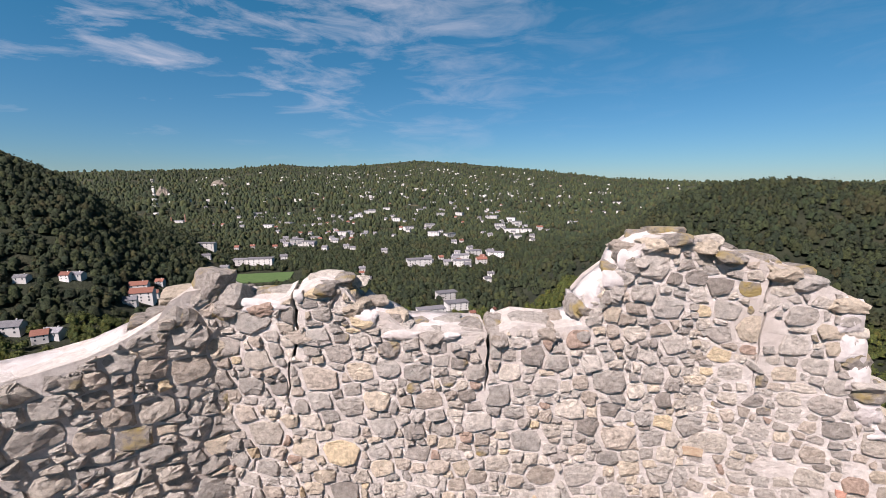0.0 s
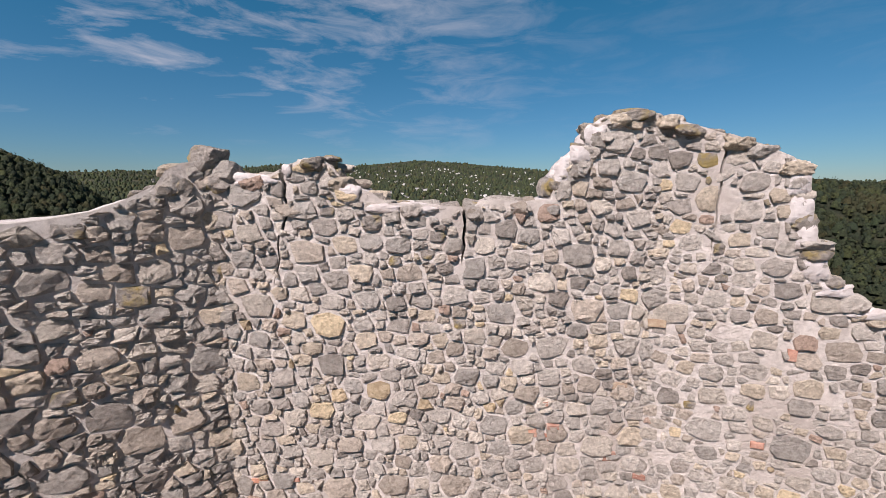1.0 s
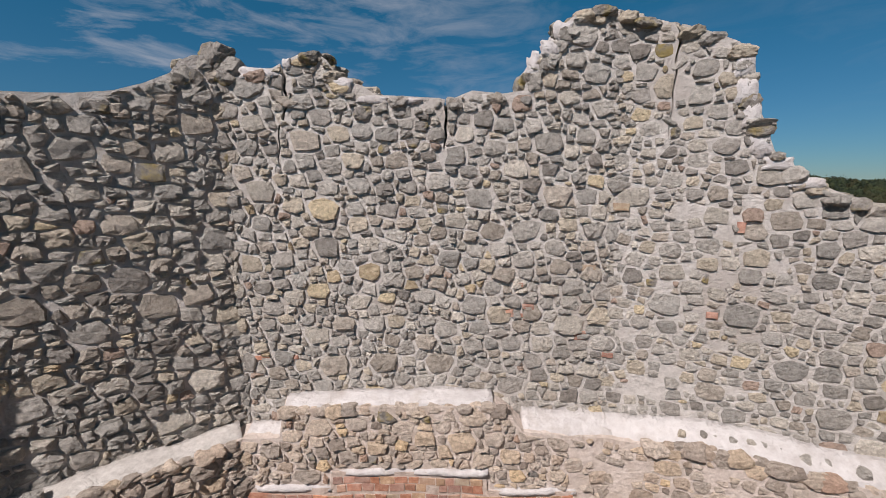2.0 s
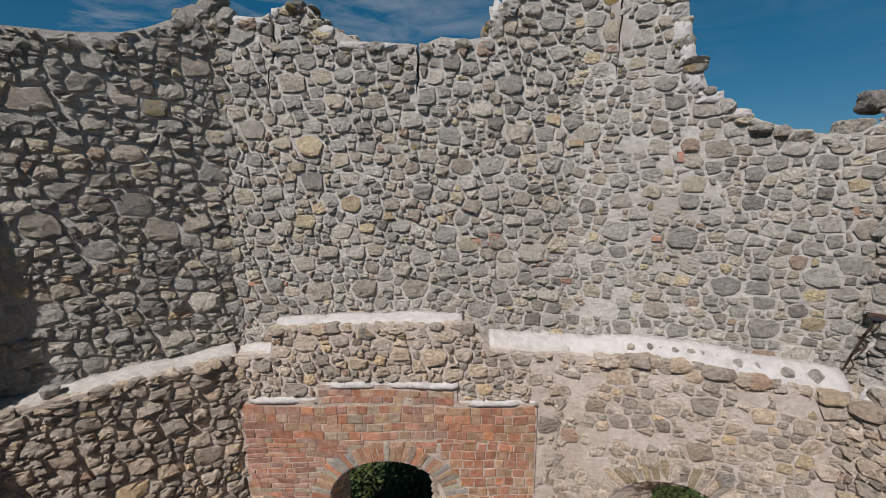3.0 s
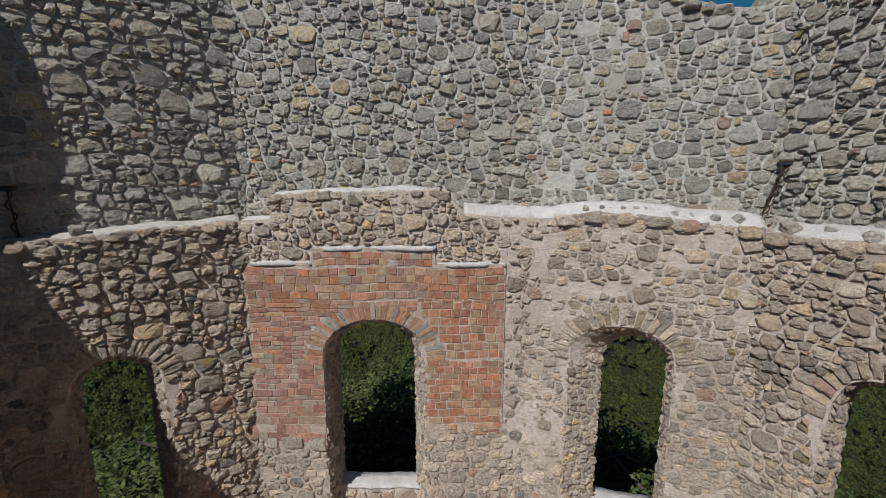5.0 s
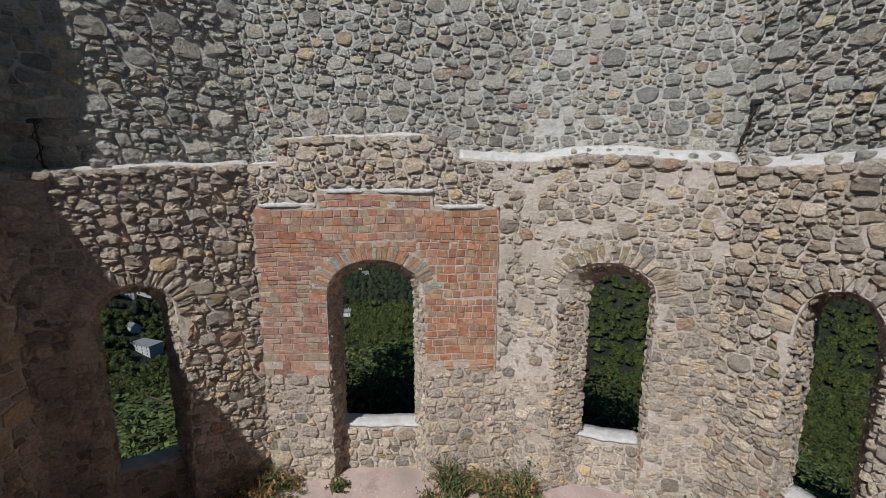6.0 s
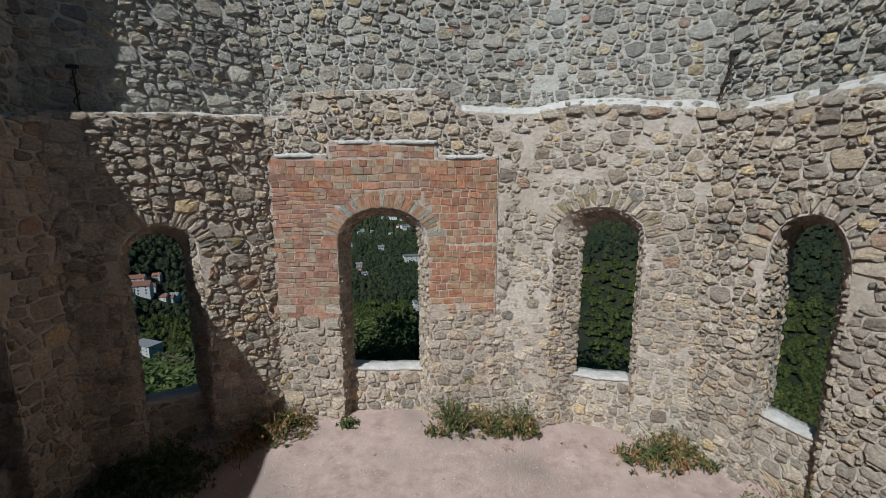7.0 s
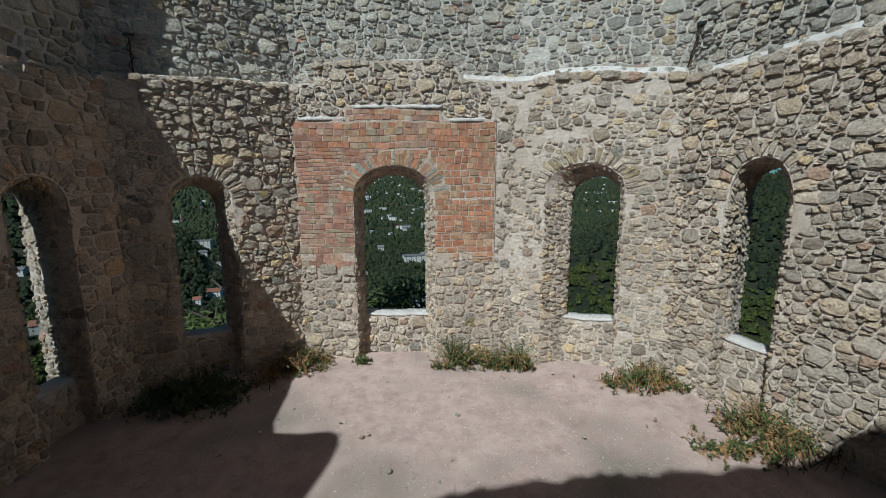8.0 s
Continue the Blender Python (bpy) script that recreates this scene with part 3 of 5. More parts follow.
for i, prof in HIGH.items():
    high_walls[i] = wall_body(f"wall_{NAMES[i]}_upper", upper[i], 4.4, prof, [], m_mortar,
                              "ragged upper storey wall of rubble stone with a broken top")
LU = upper[0].length
high_walls[0] = None
stub = Face(0, SETBACK, THICK)
bm = bmesh.new()
prof = [(LU - 1.68, 4.3), (LU, 4.3), (LU, 8.5), (LU - 0.62, 8.45), (LU - 0.78, 7.9), (LU - 0.76, 7.2), (LU - 0.77, 6.6), (LU - 0.95, 6.1), (LU - 1.28, 5.75), (LU - 1.5, 5.45), (LU - 1.66, 5.1)]
rings = [[bm.verts.new(stub.at(s, z, d)) for s, z in prof] for d in (0.0, stub.depth)]
bm.faces.new(rings[0])
bm.faces.new(list(reversed(rings[1])))
for k in range(len(prof)):
    j = (k + 1) % len(prof)
    bm.faces.new((rings[0][k], rings[1][k], rings[1][j], rings[0][j]))
bmesh.ops.recalc_face_normals(bm, faces=bm.faces)
high_walls[0] = tagged(part("wall_left_side_upper", bm, m_mortar), "broken stub of the upper wall at the shaded side", "wall", kind="structure")

# floor
bm = bmesh.new()
nx, ny = 46, 40
grid = [[None] * (ny + 1) for _ in range(nx + 1)]
for i in range(nx + 1):
    for j in range(ny + 1):
        x, y = -5.4 + 12.4 * i / nx, -7.2 + 10.9 * j / ny
        grid[i][j] = bm.verts.new((x, y, FLOOR + 0.05 * noise.noise((x * 0.5, y * 0.5, 0)) + 0.015 * noise.noise((x * 2.5, y * 2.5, 4)) - 0.012 * max(0, x - 1)))
around = outset(0.74)
for i in range(nx):
    for j in range(ny):
        if not inside([(p[0], p[1]) for p in around], -5.4 + 12.4 * (i + 0.5) / nx, -7.2 + 10.9 * (j + 0.5) / ny):
            continue
        bm.faces.new((grid[i][j], grid[i + 1][j], grid[i + 1][j + 1], grid[i][j + 1]))
floor_ob = tagged(part("floor", bm, m_floor, smooth=True), "pale trodden gravel and earth floor", "floor", kind="structure")

# parapets in the openings
for i in range(5):
    f, pts = lower[i], W[i]
    dl, dr, _ = INSET[i]
    s0, s1, z = pts[0][0] + dl * 0.75, pts[-1][0] - dr * 0.75, SILL[i]
    bm = bmesh.new()
    n = 8
    rows = []
    for k in range(n + 1):
        s = s0 - 0.06 + (s1 - s0 + 0.12) * k / n
        zz = z + 0.02 * noise.noise((s * 4, i * 7.0, 0)) - 0.03 * math.sin(math.pi * k / n)
        rows.append([bm.verts.new(f.at(s, q, d)) for q, d in ((-0.3, 0.24), (zz - 0.07, 0.25), (zz - 0.07, 0.6), (-0.3, 0.6))])
    for a, b in zip(rows, rows[1:]):
        for k in range(4):
            bm.faces.new((a[k], b[k], b[(k + 1) % 4], a[(k + 1) % 4]))
    bm.faces.new(list(reversed(rows[0])))
    bm.faces.new(rows[-1])
    bmesh.ops.recalc_face_normals(bm, faces=bm.faces)
    p = tagged(part("parapet", bm, m_sand), "low rubble parapet with a white mortar top in the arched opening", "parapet", group="window parapets", kind="structure")
    cap_strip("coping", f, [(s0 - 0.06, z - 0.05), ((s0 + s1) / 2, z - 0.075), (s1 + 0.06, z - 0.05)], 0.235, 0.56, 0.012, m_cap, "", p, 0.035, ragged=0.6)
    par = Face(i, 0.24, THICK)
    ks = par.length / f.length
    masonry(p, par, -0.2, [(s0 * ks - 0.02, -0.2), (s1 * ks + 0.02, -0.2), (s1 * ks + 0.02, z - 0.1), (s0 * ks - 0.02, z - 0.1)], 0.21, 0.009, 0.024, 300 + i,
            near=(s0, 0.4))

# ledge caps of fresh mortar
for i in (1, 2, 3, 4):
    f = lower[i]
    if i == 2:
        cap_strip("ledge_cap", f, [q for q in LEDGE[i] if q[0] < 2.9], 0.03, SETBACK + 0.03, 0.06, m_cap, "pale mortar cap on the wall ledge")
        cap_strip("ledge_cap", f, [q for q in LEDGE[i] if q[0] > 2.9] + [(f.length + 0.1, 5.0)], 0.02, SETBACK + 0.03, 0.17, m_cap, "sloping pale mortar cap on the wall ledge", thick=0.05)
    else:
        cap_strip("ledge_cap", f, LEDGE[i], 0.03, SETBACK + 0.03, 0.06 if i < 3 else 0.18, m_mortar if i == 1 else m_cap, "pale mortar cap on the wall ledge", thick=0.05)
cap_strip("ledge_cap", lower[0], [q for q in LEDGE[0] if q[0] > 5.2], 0.03, THICK * 0.9, 0.06, m_cap, "pale mortar cap on the low wall top")
for i, lo, hi in ((1, 0.0, 2.25), (2, 0.1, 0.52), (2, 1.12, 2.2), (2, 2.6, 3.1), (2, 3.1, 3.9), (3, 0.1, 0.3), (3, 0.5, 0.85), (3, 0.95, 2.6), (4, 0.05, 3.2)):
    prof = [q for q in HIGH[i] if lo <= q[0] <= hi]
    prof = [q for k, q in enumerate(prof) if k == 0 or q[0] > prof[k - 1][0]]
    if len(prof) > 1:
        cap_strip("top_cap", upper[i], [(s, z - 0.02) for s, z in prof], 0.14 if lo == 3.1 else 0.09, 0.34 if lo == 3.1 else 0.49, 0.02, m_cap, "white mortar cap on the broken wall top")

# lay the masonry (outlines in s, z)
def low_outline(i):
    q = [(s, z - 0.03) for s, z in LEDGE[i]]
    q[0], q[-1] = (-0.15, q[0][1]), (lower[i].length + 0.15, q[-1][1])
    return [(-0.15, -0.25), (lower[i].length + 0.15, -0.25)] + q[::-1]


def high_outline(i):
    cut = {p for c, w in ((CRACK_A, 0.016), (CRACK_B, 0.02), (CRACK_C, 0.011)) for p in crack_points(c, w)}
    q = [(s, z - 0.02) for s, z in HIGH[i] if (s, z) not in cut]
    q[0], q[-1] = (-0.15, q[0][1]), (upper[i].length + 0.15, q[-1][1])
    return [(-0.15, 4.6), (upper[i].length + 0.15, 4.6)] + q[::-1]




def ring_hole(i, grow=0.16):
    pts = W[i]
    c = (pts[0][0] + pts[-1][0]) / 2
    spring = pts[5][1]
    out = []
    for s, z in pts:
        if z >= spring - 0.02:
            d = Vector((s - c, z - spring))
            d = d.normalized() * (d.length + grow)
            out.append((c + d.x, spring + d.y))
        else:
            out.append((s, z))
    return out


panel_face = Face(2, -0.02, 0.0)
panel_face.depth = 0.02
PANEL_TOP = [(-0.02, 4.39), (0.93, 4.4), (0.95, 4.6), (2.64, 4.61), (2.66, 4.38), (3.63, 4.38)]
panel_wall = wall_body("wall_centre_facing", panel_face, FLOOR - 0.05, PANEL_TOP, [(W[2], 0, 0, 0)], m_joint,
                       "brick and rubble facing round the middle opening", depths=((0.0, 0.0), (0.019, 0.0)), ends=(-0.02, 3.63))
for lo, hi, z in ((-0.02, 0.94, 4.39), (0.94, 2.66, 4.6), (2.66, 3.63, 4.37)):
    cap_strip("facing_cap", panel_face, [(lo, z), ((lo + hi) / 2, z + 0.008), (hi, z)], -0.008, 0.06, 0.03, m_cap, "thin white mortar strip on the brick facing", None, 0.04, ragged=0.5)
LOW_PART = [(-0.02, -0.25), (3.63, -0.25), (3.63, 1.84), (2.9, 1.9), (2.5, 1.82), (1.1, 1.78), (0.6, 1.8), (-0.02, 1.74)]
masonry(panel_wall, panel_face, -0.25, LOW_PART, 0.26, 0.011, 0.022, 71, (W[2],), near=(1.0, 1.0), chips=0.9)
for i in (1, 2, 3, 4, 0):
    holes = [ring_hole(i)]
    if i == 2:
        holes = [[(-0.05, -0.4), (3.57, -0.4), (3.6, 0.8), (3.56, 1.7), (3.64, 1.76), (3.64, 4.41), (2.68, 4.41), (2.68, 4.64), (0.92, 4.64), (0.92, 4.43), (-0.05, 4.43)]]
    size, gap, proud, chips, cover = {1: (0.24, 0.005, 0.036, 1.2, 0), 2: (0.22, 0.007, 0.028, 1.4, 0), 3: (0.22, 0.0075, 0.02, 1.4, 0.16),
                                      4: (0.21, 0.0055, 0.04, 1.4, 0), 0: (0.25, 0.007, 0.032, 0.6, 0)}[i]
    outline = low_outline(i)
    if i == 0:
        outline = [(L0 - 3.0, -0.25), (L0 + 0.15, -0.25), (L0 + 0.15, 4.8), (L0 - 3.0, 4.55)]
    masonry(low_walls[i], lower[i], -0.25, outline, size, gap, proud, 20 + i, holes, near=(lower[i].length / 2 if i < 3 else 1.0, 2.6), chips=chips, cover=cover)
for i in (1, 2, 3, 4):
    size, gap, proud, chips, cover = {1: (0.24, 0.005, 0.034, 1.0, 0), 2: (0.23, 0.007, 0.027, 1.4, 0.0), 3: (0.215, 0.0075, 0.018, 1.4, 0.0),
                                      4: (0.22, 0.006, 0.042, 1.2, 0)}[i]
    cracks = {2: (CRACK_A, CRACK_B), 3: (CRACK_C,)}.get(i, ())
    masonry(high_walls[i], upper[i], 4.7, high_outline(i), size, gap, proud, 40 + i, (), cracks, near=(upper[i].length / 2 if i < 3 else 0.5, 8.3), chips=chips, cover=cover)
masonry(high_walls[0], stub, 4.7, [(LU - 1.42, 4.7), (LU, 4.7), (LU, 8.3), (LU - 0.66, 8.3), (LU - 0.82, 6.6), (LU - 1.12, 5.65), (LU - 1.28, 5.4)], 0.27, 0.015, 0.035, 51, near=(LU, 5.5))


class Patch:
    """A flat strip of a jamb, from the plan point a to the plan point b; its stones stand towards the opening."""

    def __init__(self, a, b, into):
        self.a, self.b = Vector(a[:2]), Vector(b[:2])
        self.length = (self.b - self.a).length
        self.along = (self.b - self.a).normalized()
        n = Vector((-self.along.y, self.along.x))
        self.out = n if n.dot(Vector(into[:2])) > 0 else -n

    def at(self, s, z, depth=0.0):
        p = self.a + self.along * s + self.out * depth
        return Vector((p.x, p.y, z))


for i in range(5):
    f, pts = lower[i], W[i]
    dl, dr, _ = INSET[i]
    for k, (s, inset) in enumerate(((pts[0][0], dl), (pts[-1][0], -dr))):
        into = f.along * (-1 if k == 0 else 1)
        a, b, c = f.at(s, 0, 0.0), f.at(s + inset, 0, 0.3), f.at(s + inset * 0.9, 0, f.depth)
        for j, (p, q) in enumerate(((a, b), (b, c))):
            patch = Patch(p, q, into)
            z1 = pts[5][1]
            masonry(low_walls[i], patch, -0.25, [(-0.02, -0.25), (patch.length + 0.02, -0.25), (patch.length + 0.02, z1), (-0.02, z1)], 0.18, 0.008, 0.028,
                    400 + i * 10 + k * 2 + j, near=(0.1, 1.8), chips=0.8)


class Soffit:
    """The vaulted underside of an opening: s runs along the arch, z into the wall; stones hang towards the opening."""

    def __init__(self, face, pts, insets):
        self.face, self.pts, self.insets = face, pts[5:-5], insets
        self.feet = pts[0][0], pts[-1][0]
        self.c, self.spring, self.top = sum(self.feet) / 2, pts[5][1], max(z for _, z in pts)
        self.along = [0.0]
        for (s1, z1), (s2, z2) in zip(self.pts, self.pts[1:]):
            self.along.append(self.along[-1] + math.hypot(s2 - s1, z2 - z1))
        self.length = self.along[-1]

    def at(self, s, z, depth=0.0):
        a, b = (float(np.interp(s, self.along, [q[k] for q in self.pts])) for k in (0, 1))
        amount = min(1.0, max(0.0, z) / 0.3)
        dl, dr, dt = self.insets
        k = (a - self.feet[0]) / (self.feet[1] - self.feet[0])
        a, b = a + amount * (dl * (1 - k) - dr * k), b - amount * dt * (b / self.top) ** 3
        n = Vector((self.c - a, self.spring - 0.25 - b)).normalized()
        return self.face.at(a - n.x * depth, b - n.y * depth, max(0.001, z))


for i in range(5):
    vault = Soffit(lower[i], W[i], INSET[i])
    masonry(low_walls[i], vault, 0.02, [(0.0, 0.02), (vault.length, 0.02), (vault.length, THICK - 0.05), (0.0, THICK - 0.05)], 0.17, 0.006, 0.03, 500 + i, near=(0.5, 0.2), chips=0.8)


def mortar_patch(face, s, z, w, h, seed, parent, proud=0.016):
    """A smear of fresh mortar on the wall face, with a ragged outline."""
    r = random.Random(seed)
    bm = bmesh.new()
    n = 22
    outer, inner = [], []
    for k in range(n):
        a = 2 * math.pi * k / n
        q = 1 + 0.45 * noise.noise((math.cos(a) * 1.6 + seed, math.sin(a) * 1.6, 0.3)) + r.uniform(-0.08, 0.08)
        c, d = math.copysign(abs(math.cos(a)) ** 0.7, math.cos(a)), math.copysign(abs(math.sin(a)) ** 0.7, math.sin(a))
        outer.append(bm.verts.new(face.at(s + w / 2 * c * q, z + h / 2 * d * q, 0.004)))
        inner.append(bm.verts.new(face.at(s + w / 2 * c * q * 0.85, z + h / 2 * d * q * 0.85, -proud * r.uniform(0.7, 1.2))))
    mid = bm.verts.new(face.at(s, z, -proud * 1.1))
    for k in range(n):
        j = (k + 1) % n
        bm.faces.new((outer[k], outer[j], inner[j], inner[k]))
        bm.faces.new((inner[k], inner[j], mid))
    bmesh.ops.recalc_face_normals(bm, faces=bm.faces)
    part("mortar_patch", bm, m_cap, parent, smooth=True)


for i, s, z, w, h in ((2, 0.4, 8.8, 0.4, 0.12), (2, 1.25, 8.68, 0.2, 0.18), (2, 1.54, 8.55, 0.34, 0.08), (2, 1.9, 8.54, 0.3, 0.06), (2, 0.7, 8.9, 0.1, 0.12),
                      (2, 3.16, 8.84, 0.14, 0.3), (2, 3.3, 9.02, 0.2, 0.16), (2, 3.44, 9.18, 0.18, 0.22), (3, 1.02, 8.82, 0.16, 0.34), (3, 1.06, 8.55, 0.18, 0.3),
                      (3, 1.12, 8.32, 0.16, 0.28), (3, 1.22, 8.1, 0.2, 0.3), (3, 1.38, 7.9, 0.26, 0.14), (3, 1.62, 7.72, 0.3, 0.09)):
    mortar_patch(upper[i], s, z, w, h, i * 31 + s * 7, high_walls[i], 0.026)


# rubble that closes the cracks half-way through the wall
for i, crack in ((2, CRACK_A), (2, CRACK_B), (3, CRACK_C)):
    f = upper[i]
    s0, s1 = min(q[0] for q in crack) - 0.08, max(q[0] for q in crack) + 0.08
    z0, z1 = min(q[1] for q in crack) - 0.05, max(q[1] for q in crack) - 0.1
    bm = bmesh.new()
    v = [[bm.verts.new(f.at(s, z, d)) for s, d in ((s0, 0.3), (s1, 0.3), (s1, 0.4), (s0, 0.4))] for z in (z0, z1)]
    bm.faces.new(v[0])
    bm.faces.new(v[1])
    for k in range(4):
        bm.faces.new((v[0][k], v[0][(k + 1) % 4], v[1][(k + 1) % 4], v[1][k]))
    bmesh.ops.recalc_face_normals(bm, faces=bm.faces)
    part("core", bm, m_mortar, high_walls[i])


# ---- landscape: azimuth (degrees) and elevation (degrees) of the skylines, seen from the chapel ----
FAR = [(-60, 0.2), (-47.7, 0.28), (-41.6, 0.51), (-34.2, 0.78), (-28.3, 1.05), (-21.7, 1.7), (-17.5, 1.38), (-11.5, 1.73), (-3.7, 2.4), (3.4, 1.94),
       (8.9, 1.47), (16.5, 0.69), (23.6, -0.11), (32.3, -0.42), (60, -0.5)]
LEFT = [(-75, 4.5), (-60, 5.2), (-47.5, 2.1), (-45.7, 1.2), (-43.6, 0.1), (-41.4, -1.9), (-38.4, -4.5), (-33.2, -7.6), (-27.4, -11.7), (-22, -14)]
RIGHT = [(5, -22), (8.8, -19.4), (13.5, -14.6), (17.1, -11.0), (24.1, -6.8), (29.5, -2.6), (32.3, -1.1), (37.1, -0.4), (40.5, -0.2), (47.4, -0.9), (75, -3)]
TURN, LIFT = 1.1, 0.5          # degrees by which the sight lines below are turned to the east and raised
FAR, LEFT, RIGHT = ([(az + TURN, e + LIFT) for az, e in t] for t in (FAR, LEFT, RIGHT))
EYE_Z, VALLEY = 9.8, -105.0


def table(t, az):
    return np.interp(az, [q[0] for q in t], [q[1] for q in t])


def bump(r, r0, inner, outer):
    k = np.where(r < r0, (r - r0) / inner, (r - r0) / outer)
    return np.exp(-k * k * 1.6)


def relief(x, y):
    return (np.sin(x * 0.0061 + 1.3) * np.cos(y * 0.0047 + 0.4) + 0.5 * np.sin(x * 0.013 + y * 0.009) + 0.35 * np.cos(x * 0.021 - y * 0.017 + 2.0)) / 1.85


def ground_z(x, y):
    r = np.maximum(np.hypot(x, y), 0.01)
    az = np.degrees(np.arctan2(x, y))
    far_top = EYE_Z + 4300 * np.tan(np.radians(table(FAR, az)))
    k = np.clip((r - 800) / 3500, 0, 1.15) ** 1.6
    h = VALLEY + k * (far_top - VALLEY) + 16 * relief(x, y) * np.clip((r - 500) / 900, 0, 1) * np.clip((4300 - r) / 900, 0, 1)
    castle = -0.75 - 2.6 * np.clip((r - 4.5) / 3.5, 0, 1) - 101 * (1 - np.exp(-np.maximum(r - 8, 0) / 105))
    h = np.maximum(h, castle)
    for t, radii, inner, outer in ((LEFT, ((-75, 700), (-47, 640), (-41, 600), (-33, 610), (-22, 560)), 300, 420),
                                   (RIGHT, ((5, 330), (9, 330), (17, 380), (24, 420), (32, 520), (47, 560), (75, 560)), 260, 340)):
        r0 = np.interp(az, [q[0] for q in radii], [q[1] for q in radii])
        top = EYE_Z - 6 + r0 * np.tan(np.radians(table(t, az)))
        fade = np.clip((100 - np.abs(az)) / 20, 0, 1)
        side = np.clip((az + 100) / 5, 0, 1) * np.clip((-18 - az) / 6, 0, 1) if t is LEFT else np.clip((az - 4) / 5, 0, 1)
        hill = VALLEY + (top - VALLEY) * bump(r, r0, inner, outer)
        h = np.where(side * fade > 0, np.maximum(h, VALLEY + (hill - VALLEY) * side * fade), h)
    return h


def on_ground(az, elev):
    """Where a line of sight from the chapel's top meets the ground."""
    az, elev = az + TURN, elev + LIFT
    r = np.arange(60.0, 4300.0, 4.0)
    x, y = r * math.sin(radians(az)), r * math.cos(radians(az))
    below = ground_z(x, y) >= EYE_Z + r * math.tan(radians(elev))
    i = int(np.argmax(below)) if below.any() else -1
    return float(x[i]), float(y[i])


radii = np.concatenate([[0.0, 2.5, 4.5, 6.0, 8.0, 10.0], np.geomspace(11.5, 4850, 150)])
azs = np.radians(np.concatenate([np.arange(-60, 60, 0.6), np.arange(60, 300, 3.0)]))
R, A = np.meshgrid(radii, azs, indexing="ij")
X, Y = R * np.sin(A), R * np.cos(A)
Z = ground_z(X, Y) + np.where(R > 200, 1.0, 0.0) * 3.0 * relief(X * 9, Y * 9) * np.clip(R / 1500, 0, 1.5)
Z = np.where(R > 4400, Z - (R - 4400) * 0.2, Z)
na = len(azs)
ground_faces = [(i * na + j, i * na + (j + 1) % na, (i + 1) * na + (j + 1) % na, (i + 1) * na + j) for i in range(1, len(radii) - 1) for j in range(na)]
ground_faces += [(0, na + (j + 1) % na, na + j) for j in range(na)]
ground = from_lists("ground", np.stack([X, Y, Z], -1).reshape(-1, 3).tolist(), ground_faces, m_ground, smooth=True)
tagged(ground, "wooded hills round a green valley with a town", "hills", kind="structure")

# houses
hr = random.Random(21)


def box(bm, x0, y0, z0, x1, y1, z1):
    v = [bm.verts.new(p) for p in ((x0, y0, z0), (x1, y0, z0), (x1, y1, z0), (x0, y1, z0), (x0, y0, z1), (x1, y0, z1), (x1, y1, z1), (x0, y1, z1))]
    for q in ((0, 3, 2, 1), (4, 5, 6, 7), (0, 1, 5, 4), (1, 2, 6, 5), (2, 3, 7, 6), (3, 0, 4, 7)):
        bm.faces.new([v[k] for k in q])


def house(w, d, h, roof, storeys, roof_material, label):
    """A rendered house: walls, a pitched or flat roof, and windows in rows on the long sides."""
    ob = new("house", None)
    tagged(ob, label, "house", "houses in the valley")
    bm = bmesh.new()
    box(bm, -w / 2, -d / 2, -6, w / 2, d / 2, h)
    if roof:
        a = [bm.verts.new(p) for p in ((-w / 2, -d / 2, h), (-w / 2, d / 2, h), (-w / 2, 0, h + roof))]
        b = [bm.verts.new(p) for p in ((w / 2, d / 2, h), (w / 2, -d / 2, h), (w / 2, 0, h + roof))]
        bm.faces.new(a)
        bm.faces.new(b)
    part("wall", bm, m_white, ob)
    bm = bmesh.new()
    if roof:
        e, o = 0.5, 0.6
        for sgn in (-1, 1):
            v = [bm.verts.new(p) for p in ((-w / 2 - o, sgn * (d / 2 + e), h - e * roof / (d / 2)), (w / 2 + o, sgn * (d / 2 + e), h - e * roof / (d / 2)),
                                           (w / 2 + o, 0, h + roof + 0.05), (-w / 2 - o, 0, h + roof + 0.05))]
            u = [bm.verts.new(p.co + Vector((0, 0, 0.25))) for p in v]
            for q in ((v[0], v[1], v[2], v[3]), (u[0], u[1], u[2], u[3]), (v[0], v[1], u[1], u[0]), (v[1], v[2], u[2], u[1]), (v[3], v[0], u[0], u[3])):
                bm.faces.new(q)
    else:
        box(bm, -w / 2 - 0.4, -d / 2 - 0.4, h, w / 2 + 0.4, d / 2 + 0.4, h + 0.5)
    roof_ob = part("roof", bm, roof_material, ob)
    if roof:
        bm = bmesh.new()
        box(bm, w * 0.2, -0.5, h + roof * 0.5, w * 0.2 + 0.8, 0.4, h + roof + 1.2)
        part("chimney", bm, m_white, roof_ob)
    n = max(2, int(w / 6))
    for st in range(storeys):
        for k in range(n):
            x = -w / 2 + w * (k + 0.5) / n
            z = h * (st + 0.3) / storeys
            bm = bmesh.new()
            box(bm, x - 0.6, -d / 2 - 0.06, z, x + 0.6, -d / 2 + 0.1, z + h / storeys * 0.5)
            part("window", bm, m_pane, ob)
    return ob


